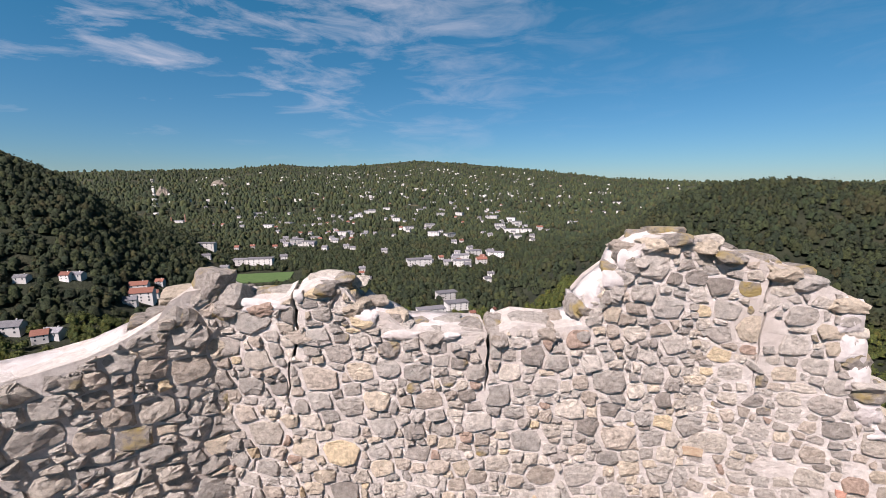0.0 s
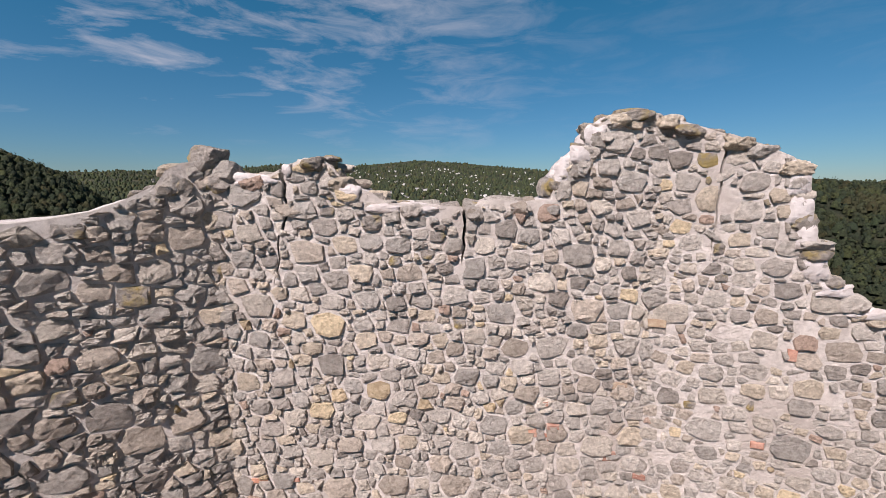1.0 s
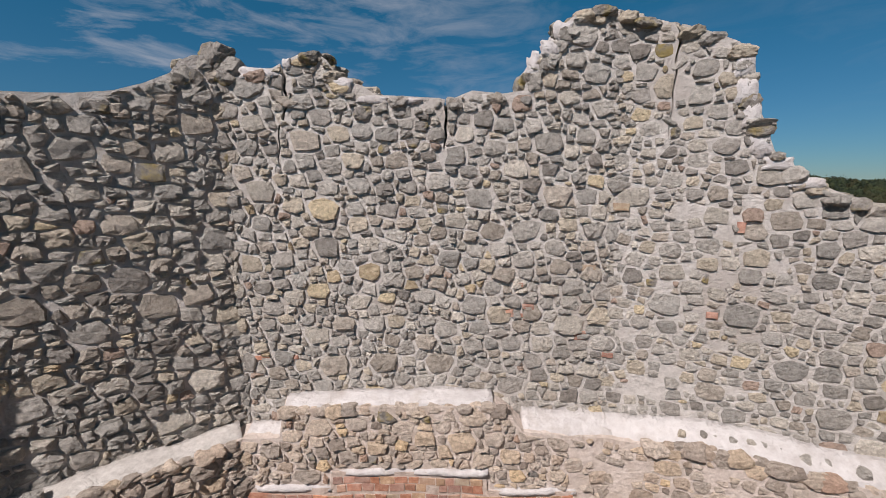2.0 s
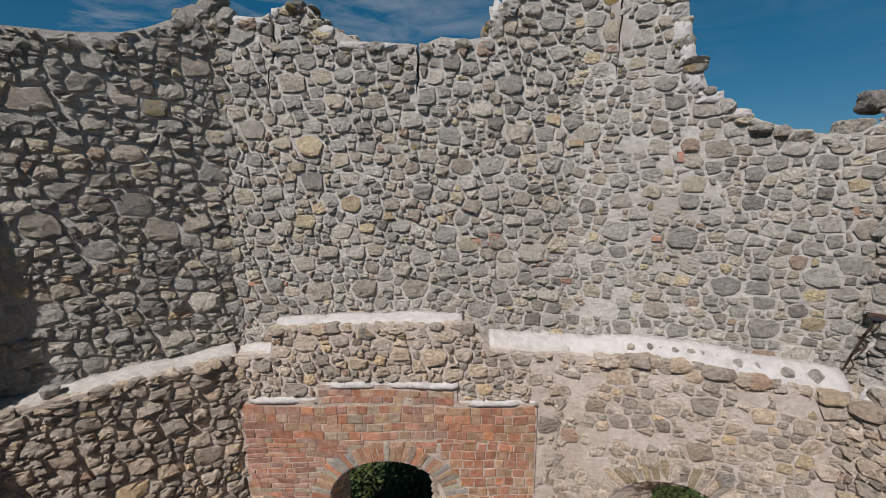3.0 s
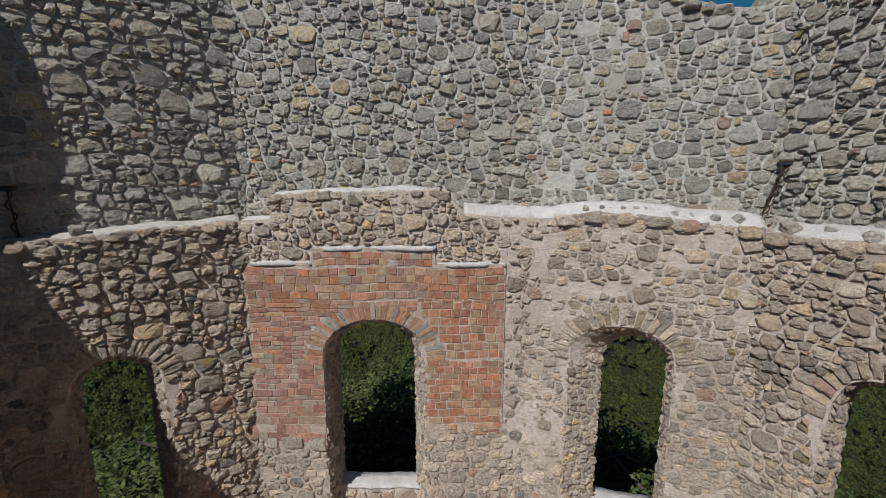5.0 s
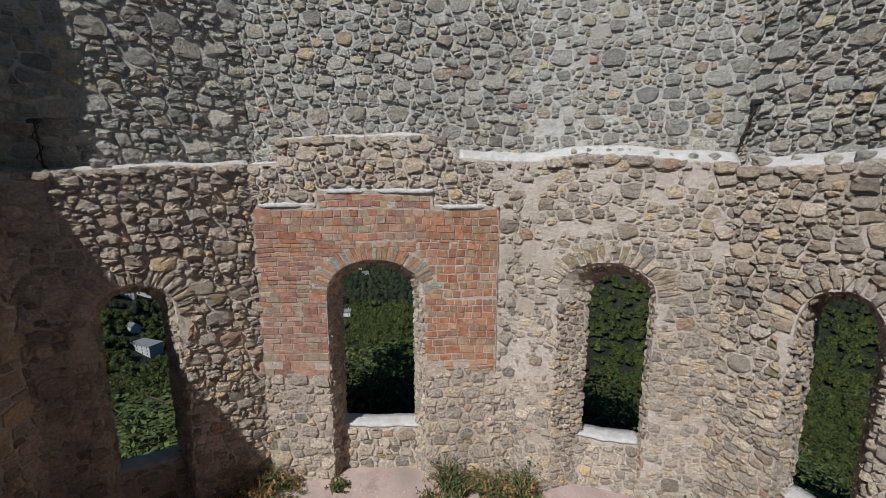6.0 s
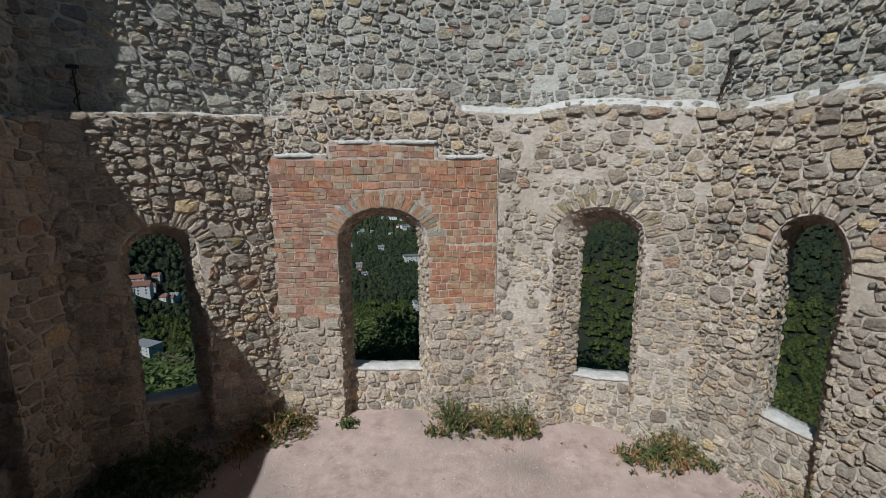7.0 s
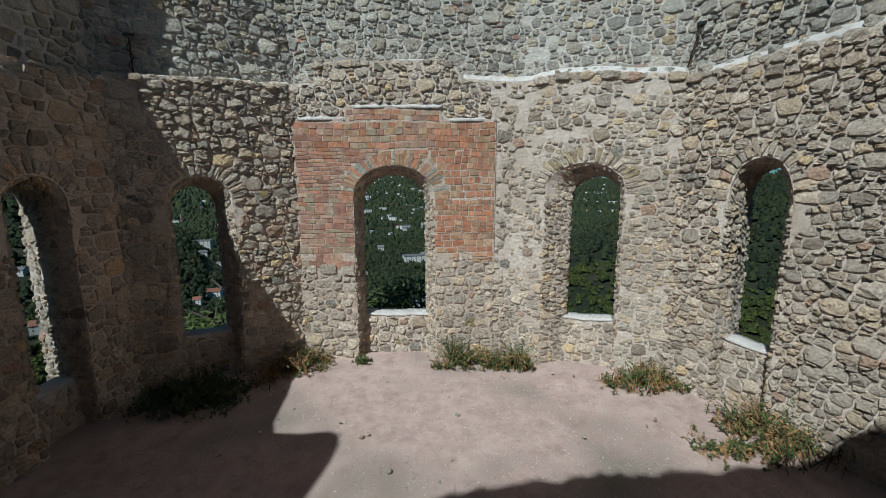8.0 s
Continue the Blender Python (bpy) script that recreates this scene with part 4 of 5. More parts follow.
KINDS = [(11, 9, 6, 3.6, 2, m_roof_red, "white rendered house with a red tiled roof"),
         (12, 9, 6, 3.2, 2, m_roof_grey, "white rendered house with a grey roof"),
         (18, 11, 9, 3.5, 3, m_roof_red, "white apartment house with a red hipped roof"),
         (24, 12, 8, 0, 3, m_roof_grey, "white flat-roofed apartment block"),
         (14, 10, 5, 3.0, 1, m_roof_grey, "low pale house with a dark roof"),
         (34, 14, 9, 0, 3, m_roof_grey, "long white block with a flat grey roof")]
protos = [None] * len(KINDS)
spots = []


def put_house(kind, az, elev, turn, scale=1.0):
    x, y = on_ground(az, elev)
    z = float(ground_z(np.array([x]), np.array([y]))[0])
    k = 0.68 if math.hypot(x, y) < 330 else 0.82 if math.hypot(x, y) < 520 else 1.0     # low cottages stand nearest
    m = pose(x, y, z + 0.3, 0, 0, turn) @ Matrix.Diagonal((k, k, k, 1))
    if protos[kind] is None:
        protos[kind] = house(*KINDS[kind])
        protos[kind].scale = (scale,) * 3
        protos[kind].matrix_basis = m @ Matrix.Diagonal((scale, scale, scale, 1))
    else:
        copy_thing(protos[kind], m)
    spots.append((x, y, KINDS[kind][0] * 0.5 * k))


# kind of house, azimuth, elevation, turn
NEAR_TOWN = [
    (1, -48.8, -15.3, 15), (0, -47.0, -16.6, 30), (4, -45.9, -16.5, 0), (0, -44.4, -10.8, 5), (4, -43.5, -10.9, 5), (4, -47.6, -10.3, 10),
    (1, -39.4, -14.3, 25), (2, -38.2, -14.3, 20), (0, -37.1, -13.9, 25), (0, -36.4, -12.5, 10), (3, -31.3, -8.7, 8), (4, -31.4, -9.9, 20),
    (0, -27.9, -9.1, 0), (0, -26.1, -9.1, 10), (0, -23.4, -9.3, 20), (3, -27.4, -11.1, 8), (5, -25.3, -11.3, 8), (4, -29.5, -11.5, 8),
    (1, -22.4, -10.8, 20), (0, -12.1, -13.6, 15), (4, -11.2, -14.3, 0), (1, -14.1, -9.7, 10), (1, -8.8, -10.5, 10), (4, -13.2, -9.9, 5),
    (5, -3.8, -12.4, 15), (1, -2.5, -11.7, 20), (1, 1.3, -9.3, 0), (0, 2.4, -9.1, 10), (1, 3.6, -10.2, 20), (3, 2.3, -11.6, 10), (1, 3.2, -12.8, 20),
    (2, 5.3, -12.2, 10), (5, -2.1, -19.6, 18), (3, 0.2, -17.2, 20), (3, 1.7, -18.6, 18), (0, 4.1, -19.5, 10), (0, 7.2, -19.1, 60),
    (1, 6.2, -14.7, 20), (1, 6.7, -13.9, 0), (3, 7.8, -6.8, 0), (3, 10.2, -6.4, 0), (5, 9.5, -7.6, 0), (3, 11.5, -7.5, 0), (2, 13.4, -7.1, 0),
]
FAR_TOWN = [
    (3, 10.1, -8.5, 5), (1, 12.4, -8.2, 0), (1, 14.6, -7.4, 0), (1, 18.2, -6.1, 0), (1, 17.4, -6.1, 20), (3, 21.0, -3.3, 0), (5, 23.2, -3.3, 5),
    (5, 9.9, -0.6, 0), (3, 12.0, -0.9, 0), (3, 14.7, -1.1, 5), (2, 15.9, -1.1, 0), (3, 19.8, -2.0, 0), (5, 22.0, -2.0, 0), (1, 24.3, -4.0, 0),
    (1, -24.7, -5.3, 10), (0, -16.5, -6.3, 0), (1, -15.6, -6.2, 10), (0, -15.3, -7.5, 10), (3, -12.2, -5.5, 0), (1, -14.6, -5.9, 10),
    (0, -13.7, -6.2, 0), (5, -10.7, -4.9, 10), (5, -32.9, -2.9, 0), (3, -33.8, -5.5, 0), (4, -31.7, -5.7, 0), (5, -11.7, -1.5, -10),
    (3, -10.6, -2.6, 0), (3, -6.0, -2.7, 5), (1, -7.8, -2.1, 0), (1, -16.6, -1.3, 0), (3, -21.9, -0.3, 0), (5, -20.2, -0.5, 0), (1, -27.2, -5.9, 0),
    (1, -27.1, -6.4, 0), (1, -29.9, -2.2, 0), (1, -29.0, -2.1, 5), (3, -1.8, -3.6, 0), (1, 1.0, -3.6, 0), (3, 1.9, -3.3, -20), (1, 3.8, -0.7, 0),
    (3, -5.4, 0.3, 0), (3, -7.0, 0.2, 0), (5, 6.2, -3.3, 0), (1, 5.0, -2.5, 0), (1, 7.4, -4.9, 0), (1, -7.5, -5.5, 0),
]
SLOPE_FOOT = [(3, -38.4, -21.0, -20), (1, -39.4, -18.6, -30), (2, -38.4, -13.2, 20), (0, -35.4, -15.5, 10), (2, -30.7, -15.7, 10), (0, -32.6, -16.2, 10), (1, -35.0, -15.4, 0), (0, -36.0, -15.3, 0), (1, -12.0, -13.0, 10), (1, -14.1, -20.1, 0)]
for q in NEAR_TOWN + FAR_TOWN + SLOPE_FOOT:
    put_house(*q)
for _ in range(150):
    az = max(-34, min(24, hr.gauss(-6, 14)))
    e = -1.6 - 7.2 * hr.random() ** 1.2
    if az > 18:
        e = max(e, -4.5)
    put_house(hr.choice((0, 1, 1, 4, 3, 4, 1)), az, e, hr.uniform(-40, 40))
for az0, e0, n in ((-16, -8.2, 12), (-20, -9.0, 10), (5, -3.2, 9), (12, -2.4, 9), (15, -3.4, 8), (-3, -2.2, 8), (1, -12.0, 8), (4, -11.0, 7), (-28, -5.0, 8)):
    for _ in range(n):
        put_house(hr.choice((0, 1, 1, 4, 3)), az0 + hr.gauss(0, 2.0), e0 + hr.gauss(0, 0.4), hr.uniform(-30, 30))
# the far edge of the town, too small to tell apart
bm = bmesh.new()
for _ in range(430):
    az = hr.gauss(-3, 17)
    x, y = on_ground(max(-36, min(30, az)), hr.uniform(-2.6, 1.5) - abs(az + 4) * 0.045)
    if 1300 < math.hypot(x, y) < 4100:
        z, w, h = float(ground_z(np.array([x]), np.array([y]))[0]), hr.uniform(4, 9), hr.uniform(4, 8)
        box(bm, x - w, y - 5, z - 8, x + w, y + 5, z + h + 3)
tagged(part("far_houses", bm, m_white), "white houses scattered over the far hillsides", "houses", kind="stuff")

# sports ground
px, py = on_ground(-25.8, -13.0)
bm = bmesh.new()
pz = float(ground_z(np.array([px]), np.array([py]))[0])
box(bm, -38, -24, -3, 38, 24, 0.6)
pitch_ob = tagged(part("sports_pitch", bm, m_lawn), "mown green sports pitch in the valley", "pitch", kind="structure")
pitch_ob.matrix_basis = pose(px, py, pz + 0.4, 0, 0, 12)
spots += [(px + dx, py + dy, 24) for dx in (-26, 0, 26) for dy in (-8, 8)]

# bare rock faces of old quarries on the far hillside
for az, e, wide, high, seed in ((-29.3, -1.1, 130, 44, 3), (-35.1, -2.1, 80, 40, 8)):
    x, y = on_ground(az, e)
    z = float(ground_z(np.array([x]), np.array([y]))[0])
    bm = bmesh.new()
    rows = []
    for b in range(9):
        v = b / 8
        row = []
        for a in range(15):
            u = a / 7 - 1
            h = high * v * max(0.0, 1 - abs(u) ** 2.4) * (1 + 0.25 * noise.noise((u * 2, seed, 0)))
            row.append(bm.verts.new((u * wide / 2 * (1 - 0.25 * v), v * high * 1.5 + 9 * noise.noise((u * 4, v * 4, seed)), h - 3)))
        rows.append(row)
    for p, q in zip(rows, rows[1:]):
        for a in range(14):
            bm.faces.new((p[a], p[a + 1], q[a + 1], q[a]))
    face_ob = tagged(part("quarry_face", bm, m_rock), "bare pale rock face of an old quarry", "rock face", kind="structure")
    face_ob.matrix_basis = pose(x, y, z, 0, 0, -az)
    spots.append((x, y, wide * 0.5))

# a chimney stack of brick far off
for az, e, h in ((-33.2, -5.6, 28), (-34.6, -5.5, 20)):
    x, y = on_ground(az, e)
    bm = bmesh.new()
    bmesh.ops.create_cone(bm, cap_ends=True, segments=12, radius1=1.9, radius2=1.2, depth=h)
    bmesh.ops.translate(bm, verts=bm.verts, vec=(0, 0, h / 2 - 2))
    st = tagged(part("chimney_stack", bm, m_brick), "tall brick factory chimney in the valley", "chimney", "factory chimneys")
    st.matrix_basis = pose(x, y, float(ground_z(np.array([x]), np.array([y]))[0]))


# woods
gen = np.random.default_rng(5)
spot_xy = np.array([(a, b) for a, b, _ in spots])
spot_r = np.array([c for _, _, c in spots])


def woods(name, r0, r1, per, size, level, tufts, spread, label, material=m_crown):
    n = int(math.radians(108) / 2 * (r1 * r1 - r0 * r0) / per)
    r = np.sqrt(gen.uniform(r0 * r0, r1 * r1, n))
    a = np.radians(gen.uniform(-54, 54, n))
    x, y = r * np.sin(a), r * np.cos(a)
    keep = np.ones(n, bool)
    dirs = spot_xy / np.linalg.norm(spot_xy, axis=1)[:, None]
    for (sx, sy), sr, (ux, uy) in zip(spot_xy, spot_r, dirs):
        dx, dy = x - sx, y - sy
        lengthways, across = dx * ux + dy * uy, np.abs(dx * uy - dy * ux)
        keep &= ~((across < sr + size * 0.5) & (lengthways < sr + 4) & (lengthways > -(sr + (34 if math.hypot(sx, sy) > 620 else 14))))
    thin = relief(x * 1.7 + 300, y * 1.7)
    clearing = relief(x * 2.6 + 900, y * 2.6 - 400)
    keep &= ~((clearing > 0.42) & (r > 750) & (gen.random(n) < 0.75))
    az = np.degrees(a)
    scrub = (az > 8) & (az < 30) & (r < 420) & (thin > 0.05)
    keep &= ~(scrub & (gen.random(n) < 0.55))
    x, y, r = x[keep], y[keep], r[keep]
    n = len(x)
    z = ground_z(x, y)
    s = size * gen.uniform(1 - spread, 1 + spread, n)
    tall = gen.uniform(0.9, 1.5, n)
    # every crown is a heap of lumps, each a rough dome of 13 points
    turn = gen.uniform(0, 6.28, (n, level, 1)) + np.arange(6) * math.pi / 3
    grow = lambda *shape: gen.uniform(0.72, 1.25, shape)
    lump = (1.0 if level == 1 else 0.55) * s[:, None] * gen.uniform(0.75, 1.2, (n, level))
    rings = [np.stack([np.cos(turn) * w * grow(n, level, 6), np.sin(turn) * w * grow(n, level, 6), h * grow(n, level, 6) - (0.3 if h < 0 else 0)], -1) for w, h in ((1.0, -0.25), (0.72, 0.55))]
    top = np.stack([gen.normal(0, 0.15, (n, level)), gen.normal(0, 0.15, (n, level)), gen.uniform(0.85, 1.2, (n, level))], -1)[:, :, None]
    pts = np.concatenate(rings + [top], 2) * lump[:, :, None, None] * (1.0 if level == 1 else 0.8)
    pts[..., 2] *= tall[:, None, None]
    around = gen.uniform(0, 6.28, (n, level))
    off = np.sqrt(gen.random((n, level))) * (0.0 if level == 1 else 0.75)
    centre = np.stack([np.cos(around) * off, np.sin(around) * off, (1 - off) * gen.uniform(0.3, 0.9, (n, level))], -1) * s[:, None, None]
    pts += (centre + np.stack([x, y, z + s * tall * 0.5], -1)[:, None])[:, :, None]
    dome = np.array([(a, (a + 1) % 6, 6 + (a + 1) % 6) for a in range(6)] + [(a, 6 + (a + 1) % 6, 6 + a) for a in range(6)] + [(6 + a, 6 + (a + 1) % 6, 12) for a in range(6)])
    index = (np.arange(n * level)[:, None, None] * 13 + dome).reshape(-1, 3)
    pts = pts.reshape(-1, 3)
    if tufts:
        # loose sprays of leaves that break up the outline
        pick = gen.integers(0, level, (n, tufts))
        row = np.arange(n)[:, None]
        d = gen.normal(size=(n, tufts, 3))
        d[..., 2] = np.abs(d[..., 2])
        d /= np.linalg.norm(d, axis=2, keepdims=True)
        mid = centre[row, pick] + d * (lump[row, pick] * gen.uniform(0.7, 1.3, (n, tufts)))[..., None] * np.stack([np.ones(n), np.ones(n), tall], -1)[:, None]
        mid += np.stack([x, y, z + s * tall * 0.5], -1)[:, None]
        facing = d + gen.normal(size=d.shape) * 0.9
        u = np.cross(facing, gen.normal(size=d.shape))
        u /= np.linalg.norm(u, axis=2, keepdims=True)
        w = np.cross(facing, u)
        w /= np.linalg.norm(w, axis=2, keepdims=True)
        k = lump[row, pick][..., None] * (0.27 if level > 1 else 0.34)
        tri = np.stack([mid + (u * math.cos(q) + w * math.sin(q)) * k * gen.uniform(0.6, 1.3, (n, tufts, 1)) for q in (0.0, 2.1, 4.2)], 2)
        index = np.concatenate([index, len(pts) + np.arange(n * tufts * 3).reshape(-1, 3)])
        pts = np.concatenate([pts, tri.reshape(-1, 3)])
    index = index.astype(np.int32)
    count = len(index)
    me = bpy.data.meshes.new(name)
    me.vertices.add(len(pts))
    me.vertices.foreach_set("co", pts.astype(np.float32).ravel())
    me.loops.add(count * 3)
    me.loops.foreach_set("vertex_index", index.ravel())
    me.polygons.add(count)
    me.polygons.foreach_set("loop_start", np.arange(0, count * 3, 3, dtype=np.int32))
    me.polygons.foreach_set("use_smooth", np.ones(count, bool))
    me.update(calc_edges=True)
    me.materials.append(material)
    ob = new(name, me)
    tagged(ob, label, "woods", kind="stuff")


woods("slope_trees", 62, 170, 13, 2.6, 8, 230, 0.5, "dense green broadleaf trees on the castle slope", m_slope)
woods("valley_trees", 170, 330, 14, 2.5, 4, 105, 0.55, "green broadleaf trees on the slopes and in the valley", m_slope)
woods("middle_woods", 330, 750, 19, 2.5, 1, 11, 0.45, "green woods round the houses")
woods("far_woods", 750, 1400, 58, 3.6, 1, 0, 0.45, "woods and gardens of the town")
woods("distant_woods", 1400, 2900, 380, 6.5, 1, 0, 0.5, "distant woods on the far hills")
woods("hill_woods", 2900, 4250, 1100, 7.0, 1, 0, 0.5, "woods on the farthest ridge")


# near trees, leaf by leaf
def leaf_cloud(n, radius, squash, leaf, r):
    verts, faces = [], []
    clumps = []
    for _ in range(max(6, n // 70)):
        d = Vector((r.gauss(0, 1), r.gauss(0, 1), r.gauss(0, 1))).normalized() * radius * r.uniform(0.35, 0.95)
        clumps.append((d, radius * r.uniform(0.22, 0.42)))
    for _ in range(n):
        c, cr = r.choice(clumps)
        p = c + Vector((r.gauss(0, 1), r.gauss(0, 1), r.gauss(0, 1))).normalized() * cr * r.uniform(0.6, 1.05)
        p.z *= squash
        u = Vector((r.gauss(0, 1), r.gauss(0, 1), r.gauss(0, 0.5))).normalized()
        w = u.cross(Vector((r.gauss(0, 0.6), r.gauss(0, 0.6), 1))).normalized()
        k, l = leaf * r.uniform(0.7, 1.3), leaf * r.uniform(0.5, 0.9)
        b = len(verts)
        verts += [p - u * k, p - w * l * 0.6, p + u * k, p + w * l * 0.6]
        faces.append((b, b + 1, b + 2, b + 3))
    return verts, faces


def tree(height, radius, n, leaf, seed, label):
    r = random.Random(seed)
    ob = tagged(new("tree", None), label, "tree", "trees below the walls")
    bm = bmesh.new()
    bmesh.ops.create_cone(bm, cap_ends=True, segments=8, radius1=0.2, radius2=0.08, depth=height * 0.75)
    bmesh.ops.translate(bm, verts=bm.verts, vec=(0, 0, height * 0.375 - 0.5))
    trunk = part("trunk", bm, m_bark, ob)
    for _ in range(4):
        bm = bmesh.new()
        bmesh.ops.create_cone(bm, cap_ends=True, segments=6, radius1=0.08, radius2=0.02, depth=radius * 1.3)
        bmesh.ops.translate(bm, verts=bm.verts, vec=(0, 0, radius * 0.65))
        limb = part("limb", bm, m_bark, trunk)
        limb.matrix_basis = pose(0, 0, height * r.uniform(0.35, 0.6), 0, r.uniform(35, 65), r.uniform(0, 360))
    v, f = leaf_cloud(n, radius, height * 0.33 / radius, leaf, r)
    crown = from_lists("crown", [p + Vector((0, 0, height * 0.68)) for p in v], f, m_leaf, ob)
    return ob


tree_kinds = [tree(9.0, 2.9, 5600, 0.13, 31, "green broadleaf tree on the steep slope"), tree(7.0, 2.5, 5200, 0.125, 32, "green broadleaf tree on the steep slope"),
              tree(10.5, 3.1, 5800, 0.13, 33, "green broadleaf tree on the steep slope")]
bush = tree(4.2, 2.0, 5200, 0.085, 34, "leafy bush growing below the openings")
tr = random.Random(9)
bushes = []
SHADED = [(8.0, 3.3), (8.3, 1.5), (4.2, 7.4), (5.6, 6.6), (3.0, 7.8), (6.6, 5.4)]
while len(bushes) < 52:
    a, d = radians(tr.uniform(-62, 62)), tr.uniform(6.5, 17.0)
    x, y = d * math.sin(a) + 0.5, d * math.cos(a)
    if len(bushes) < len(SHADED):
        x, y = SHADED[len(bushes)]
    if len(bushes) < len(SHADED) or y > 5.2 - abs(x) * 0.2 and all(math.hypot(x - px, y - py) > 1.55 for px, py in bushes):
        bushes.append((x, y))
        z = float(ground_z(np.array([x]), np.array([y]))[0])
        m = pose(x, y, z - 1.3, 0, 0, tr.uniform(0, 360))
        if len(bushes) == 1:
            bush.matrix_basis = m
        else:
            copy_thing(bush, m)
placed = []
while len(placed) < 54:
    a, d = radians(tr.uniform(-55, 55)), math.sqrt(tr.uniform(16 ** 2, 66 ** 2))
    x, y = d * math.sin(a), d * math.cos(a)
    if all(math.hypot(x - px, y - py) > 3.3 for px, py in placed):
        placed.append((x, y))
for k, (x, y) in enumerate(placed):
    z = float(ground_z(np.array([x]), np.array([y]))[0])
    m = pose(x, y, z - 0.3, tr.uniform(-5, 5), tr.uniform(-5, 5), tr.uniform(0, 360))
    if k < 3:
        tree_kinds[k].matrix_basis = m
    else:
        copy_thing(tree_kinds[k % 3], m)


# ---- brickwork of the facing ----
def brick_piece(face, corners, proud, r, verts, faces):
    """A brick from the four corners of its face, slightly uneven, set in the mortar."""
    cx = sum(a for a, _ in corners) / 4
    cz = sum(b for _, b in corners) / 4
    b = len(verts)
    h = proud * r.uniform(0.4, 1.5)
    for k, lift in ((1.0, -0.03), (1.0, h * 0.6), (0.9, h)):
        for s, z in corners:
            verts.append(face.at(cx + (s - cx) * k + r.uniform(-0.007, 0.007), cz + (z - cz) * k + r.uniform(-0.007, 0.007), -lift - r.uniform(-0.001, 0.002)))
    for q in range(2):
        for k in range(4):
            a, c = b + q * 4 + k, b + q * 4 + (k + 1) % 4
            faces.append((a, c, c + 4, a + 4))
    faces.append((b + 8, b + 9, b + 10, b + 11))


def brick_courses(r):
    """Corner lists of the bricks: thin courses beside the arch, square blocks above and to the right."""
    out = []
    ring = ring_hole(2, 0.17)

    def run(s0, s1, z0, z1, heights, widths):
        z = z0
        while z < z1 - 0.03:
            h = min(r.choice(heights) * r.uniform(0.86, 1.14), z1 - z)
            s = s0 + r.uniform(-0.02, 0.05)
            while s < s1 - 0.03:
                w = min(r.choice(widths) * r.uniform(0.72, 1.25), s1 - s)
                g = r.uniform(0.003, 0.009) if s0 < 2.3 else r.uniform(0.006, 0.012)
                q = [(s + g, z + g), (s + w - g, z + g), (s + w - g, z + h - g), (s + g, z + h - g)]
                if w > 0.04 and not (z < 1.9 and r.random() < 0.42) and (z + h < 3.04 or not any(inside(ring, a, b) for a, b in q) and not inside(ring, s + w / 2, z + h / 2)):
                    out.append([(a, b + 0.014 * math.sin(a * 3 + z * 5) + 0.007 * math.sin(a * 11 + z * 3)) for a, b in q])
                s += w
            z += h

    run(0.0, 1.02, 1.68, 2.15, (0.13, 0.12), (0.2, 0.26, 0.15))
    run(0.0, 1.02, 2.15, 3.0, (0.085, 0.075, 0.12), (0.24, 0.2, 0.14))
    run(0.0, 1.5, 3.0, 3.88, (0.066, 0.07), (0.22, 0.26, 0.13))
    run(1.5, 2.4, 3.62, 3.88, (0.08, 0.12), (0.13, 0.2))
    run(2.53, 3.62, 2.35, 3.0, (0.105, 0.115), (0.13, 0.16, 0.14))
    run(2.4, 3.62, 3.0, 3.88, (0.105, 0.115), (0.13, 0.16, 0.14))
    run(2.53, 3.62, 1.78, 2.35, (0.12, 0.09), (0.22, 0.26, 0.15))
    run(0.0, 3.62, 3.88, 4.36, (0.112, 0.118), (0.13, 0.16, 0.22, 0.14))
    run(0.97, 2.63, 4.36, 4.57, (0.1,), (0.12, 0.15))
    return out


def arch_ring(i, depth, width, gap, r):
    """Corner lists of wedge-shaped stones or bricks round the crown of an opening."""
    pts = [q for q in W[i]]
    c = (pts[0][0] + pts[-1][0]) / 2
    w = (pts[-1][0] - pts[0][0]) / 2
    spring, top = pts[5][1], max(z for _, z in pts)
    out = []
    n = max(5, int(math.pi * (w + depth / 2) * 0.85 / width))
    for k in range(n):
        a0, a1 = math.pi * (1 - (k + gap) / n), math.pi * (1 - (k + 1 - gap) / n)
        d = depth * r.uniform(0.8, 1.15)
        q = []
        for a, e in ((a0, 0.005), (a1, 0.005), (a1, d), (a0, d)):
            q.append((c + (w + e) * math.cos(a), spring + (top - spring) * math.sin(a) ** 0.85 + e * math.sin(a)))
        out.append(q)
    return out


br = random.Random(77)
for q in arch_ring(2, 0.25, 0.065, 0.08, br):
    v, f = [], []
    brick_piece(panel_face, q, 0.008, br, v, f)
    from_lists("arch_brick", v, f, m_block if br.random() < 0.6 else m_stone, panel_wall)
laid = brick_courses(br)
br.shuffle(laid)
hole = min(laid, key=lambda q: (q[0][0] - 2.0) ** 2 + (q[0][1] - 4.45) ** 2)
laid.remove(hole)
laid.sort(key=lambda q: (q[0][0] - 1.8) ** 2 + (q[0][1] - 3.6) ** 2)
for q in laid[:290]:
    v, f = [], []
    brick_piece(panel_face, q, 0.008, br, v, f)
    tan = q[0][0] > 2.4 or q[0][1] > 3.6 and br.random() < 0.5
    from_lists("brick", v, f, m_block if tan else m_brick, panel_wall)
for tan in (False, True):
    v, f = [], []
    for q in laid[290:]:
        if (q[0][0] > 2.4) == tan:
            brick_piece(panel_face, q, 0.008, br, v, f)
    tagged(from_lists("bricks", v, f, m_block if tan else m_brick, panel_wall), "old tan and red blocks of the facing" if tan else "old red bricks of the facing", kind="stuff")
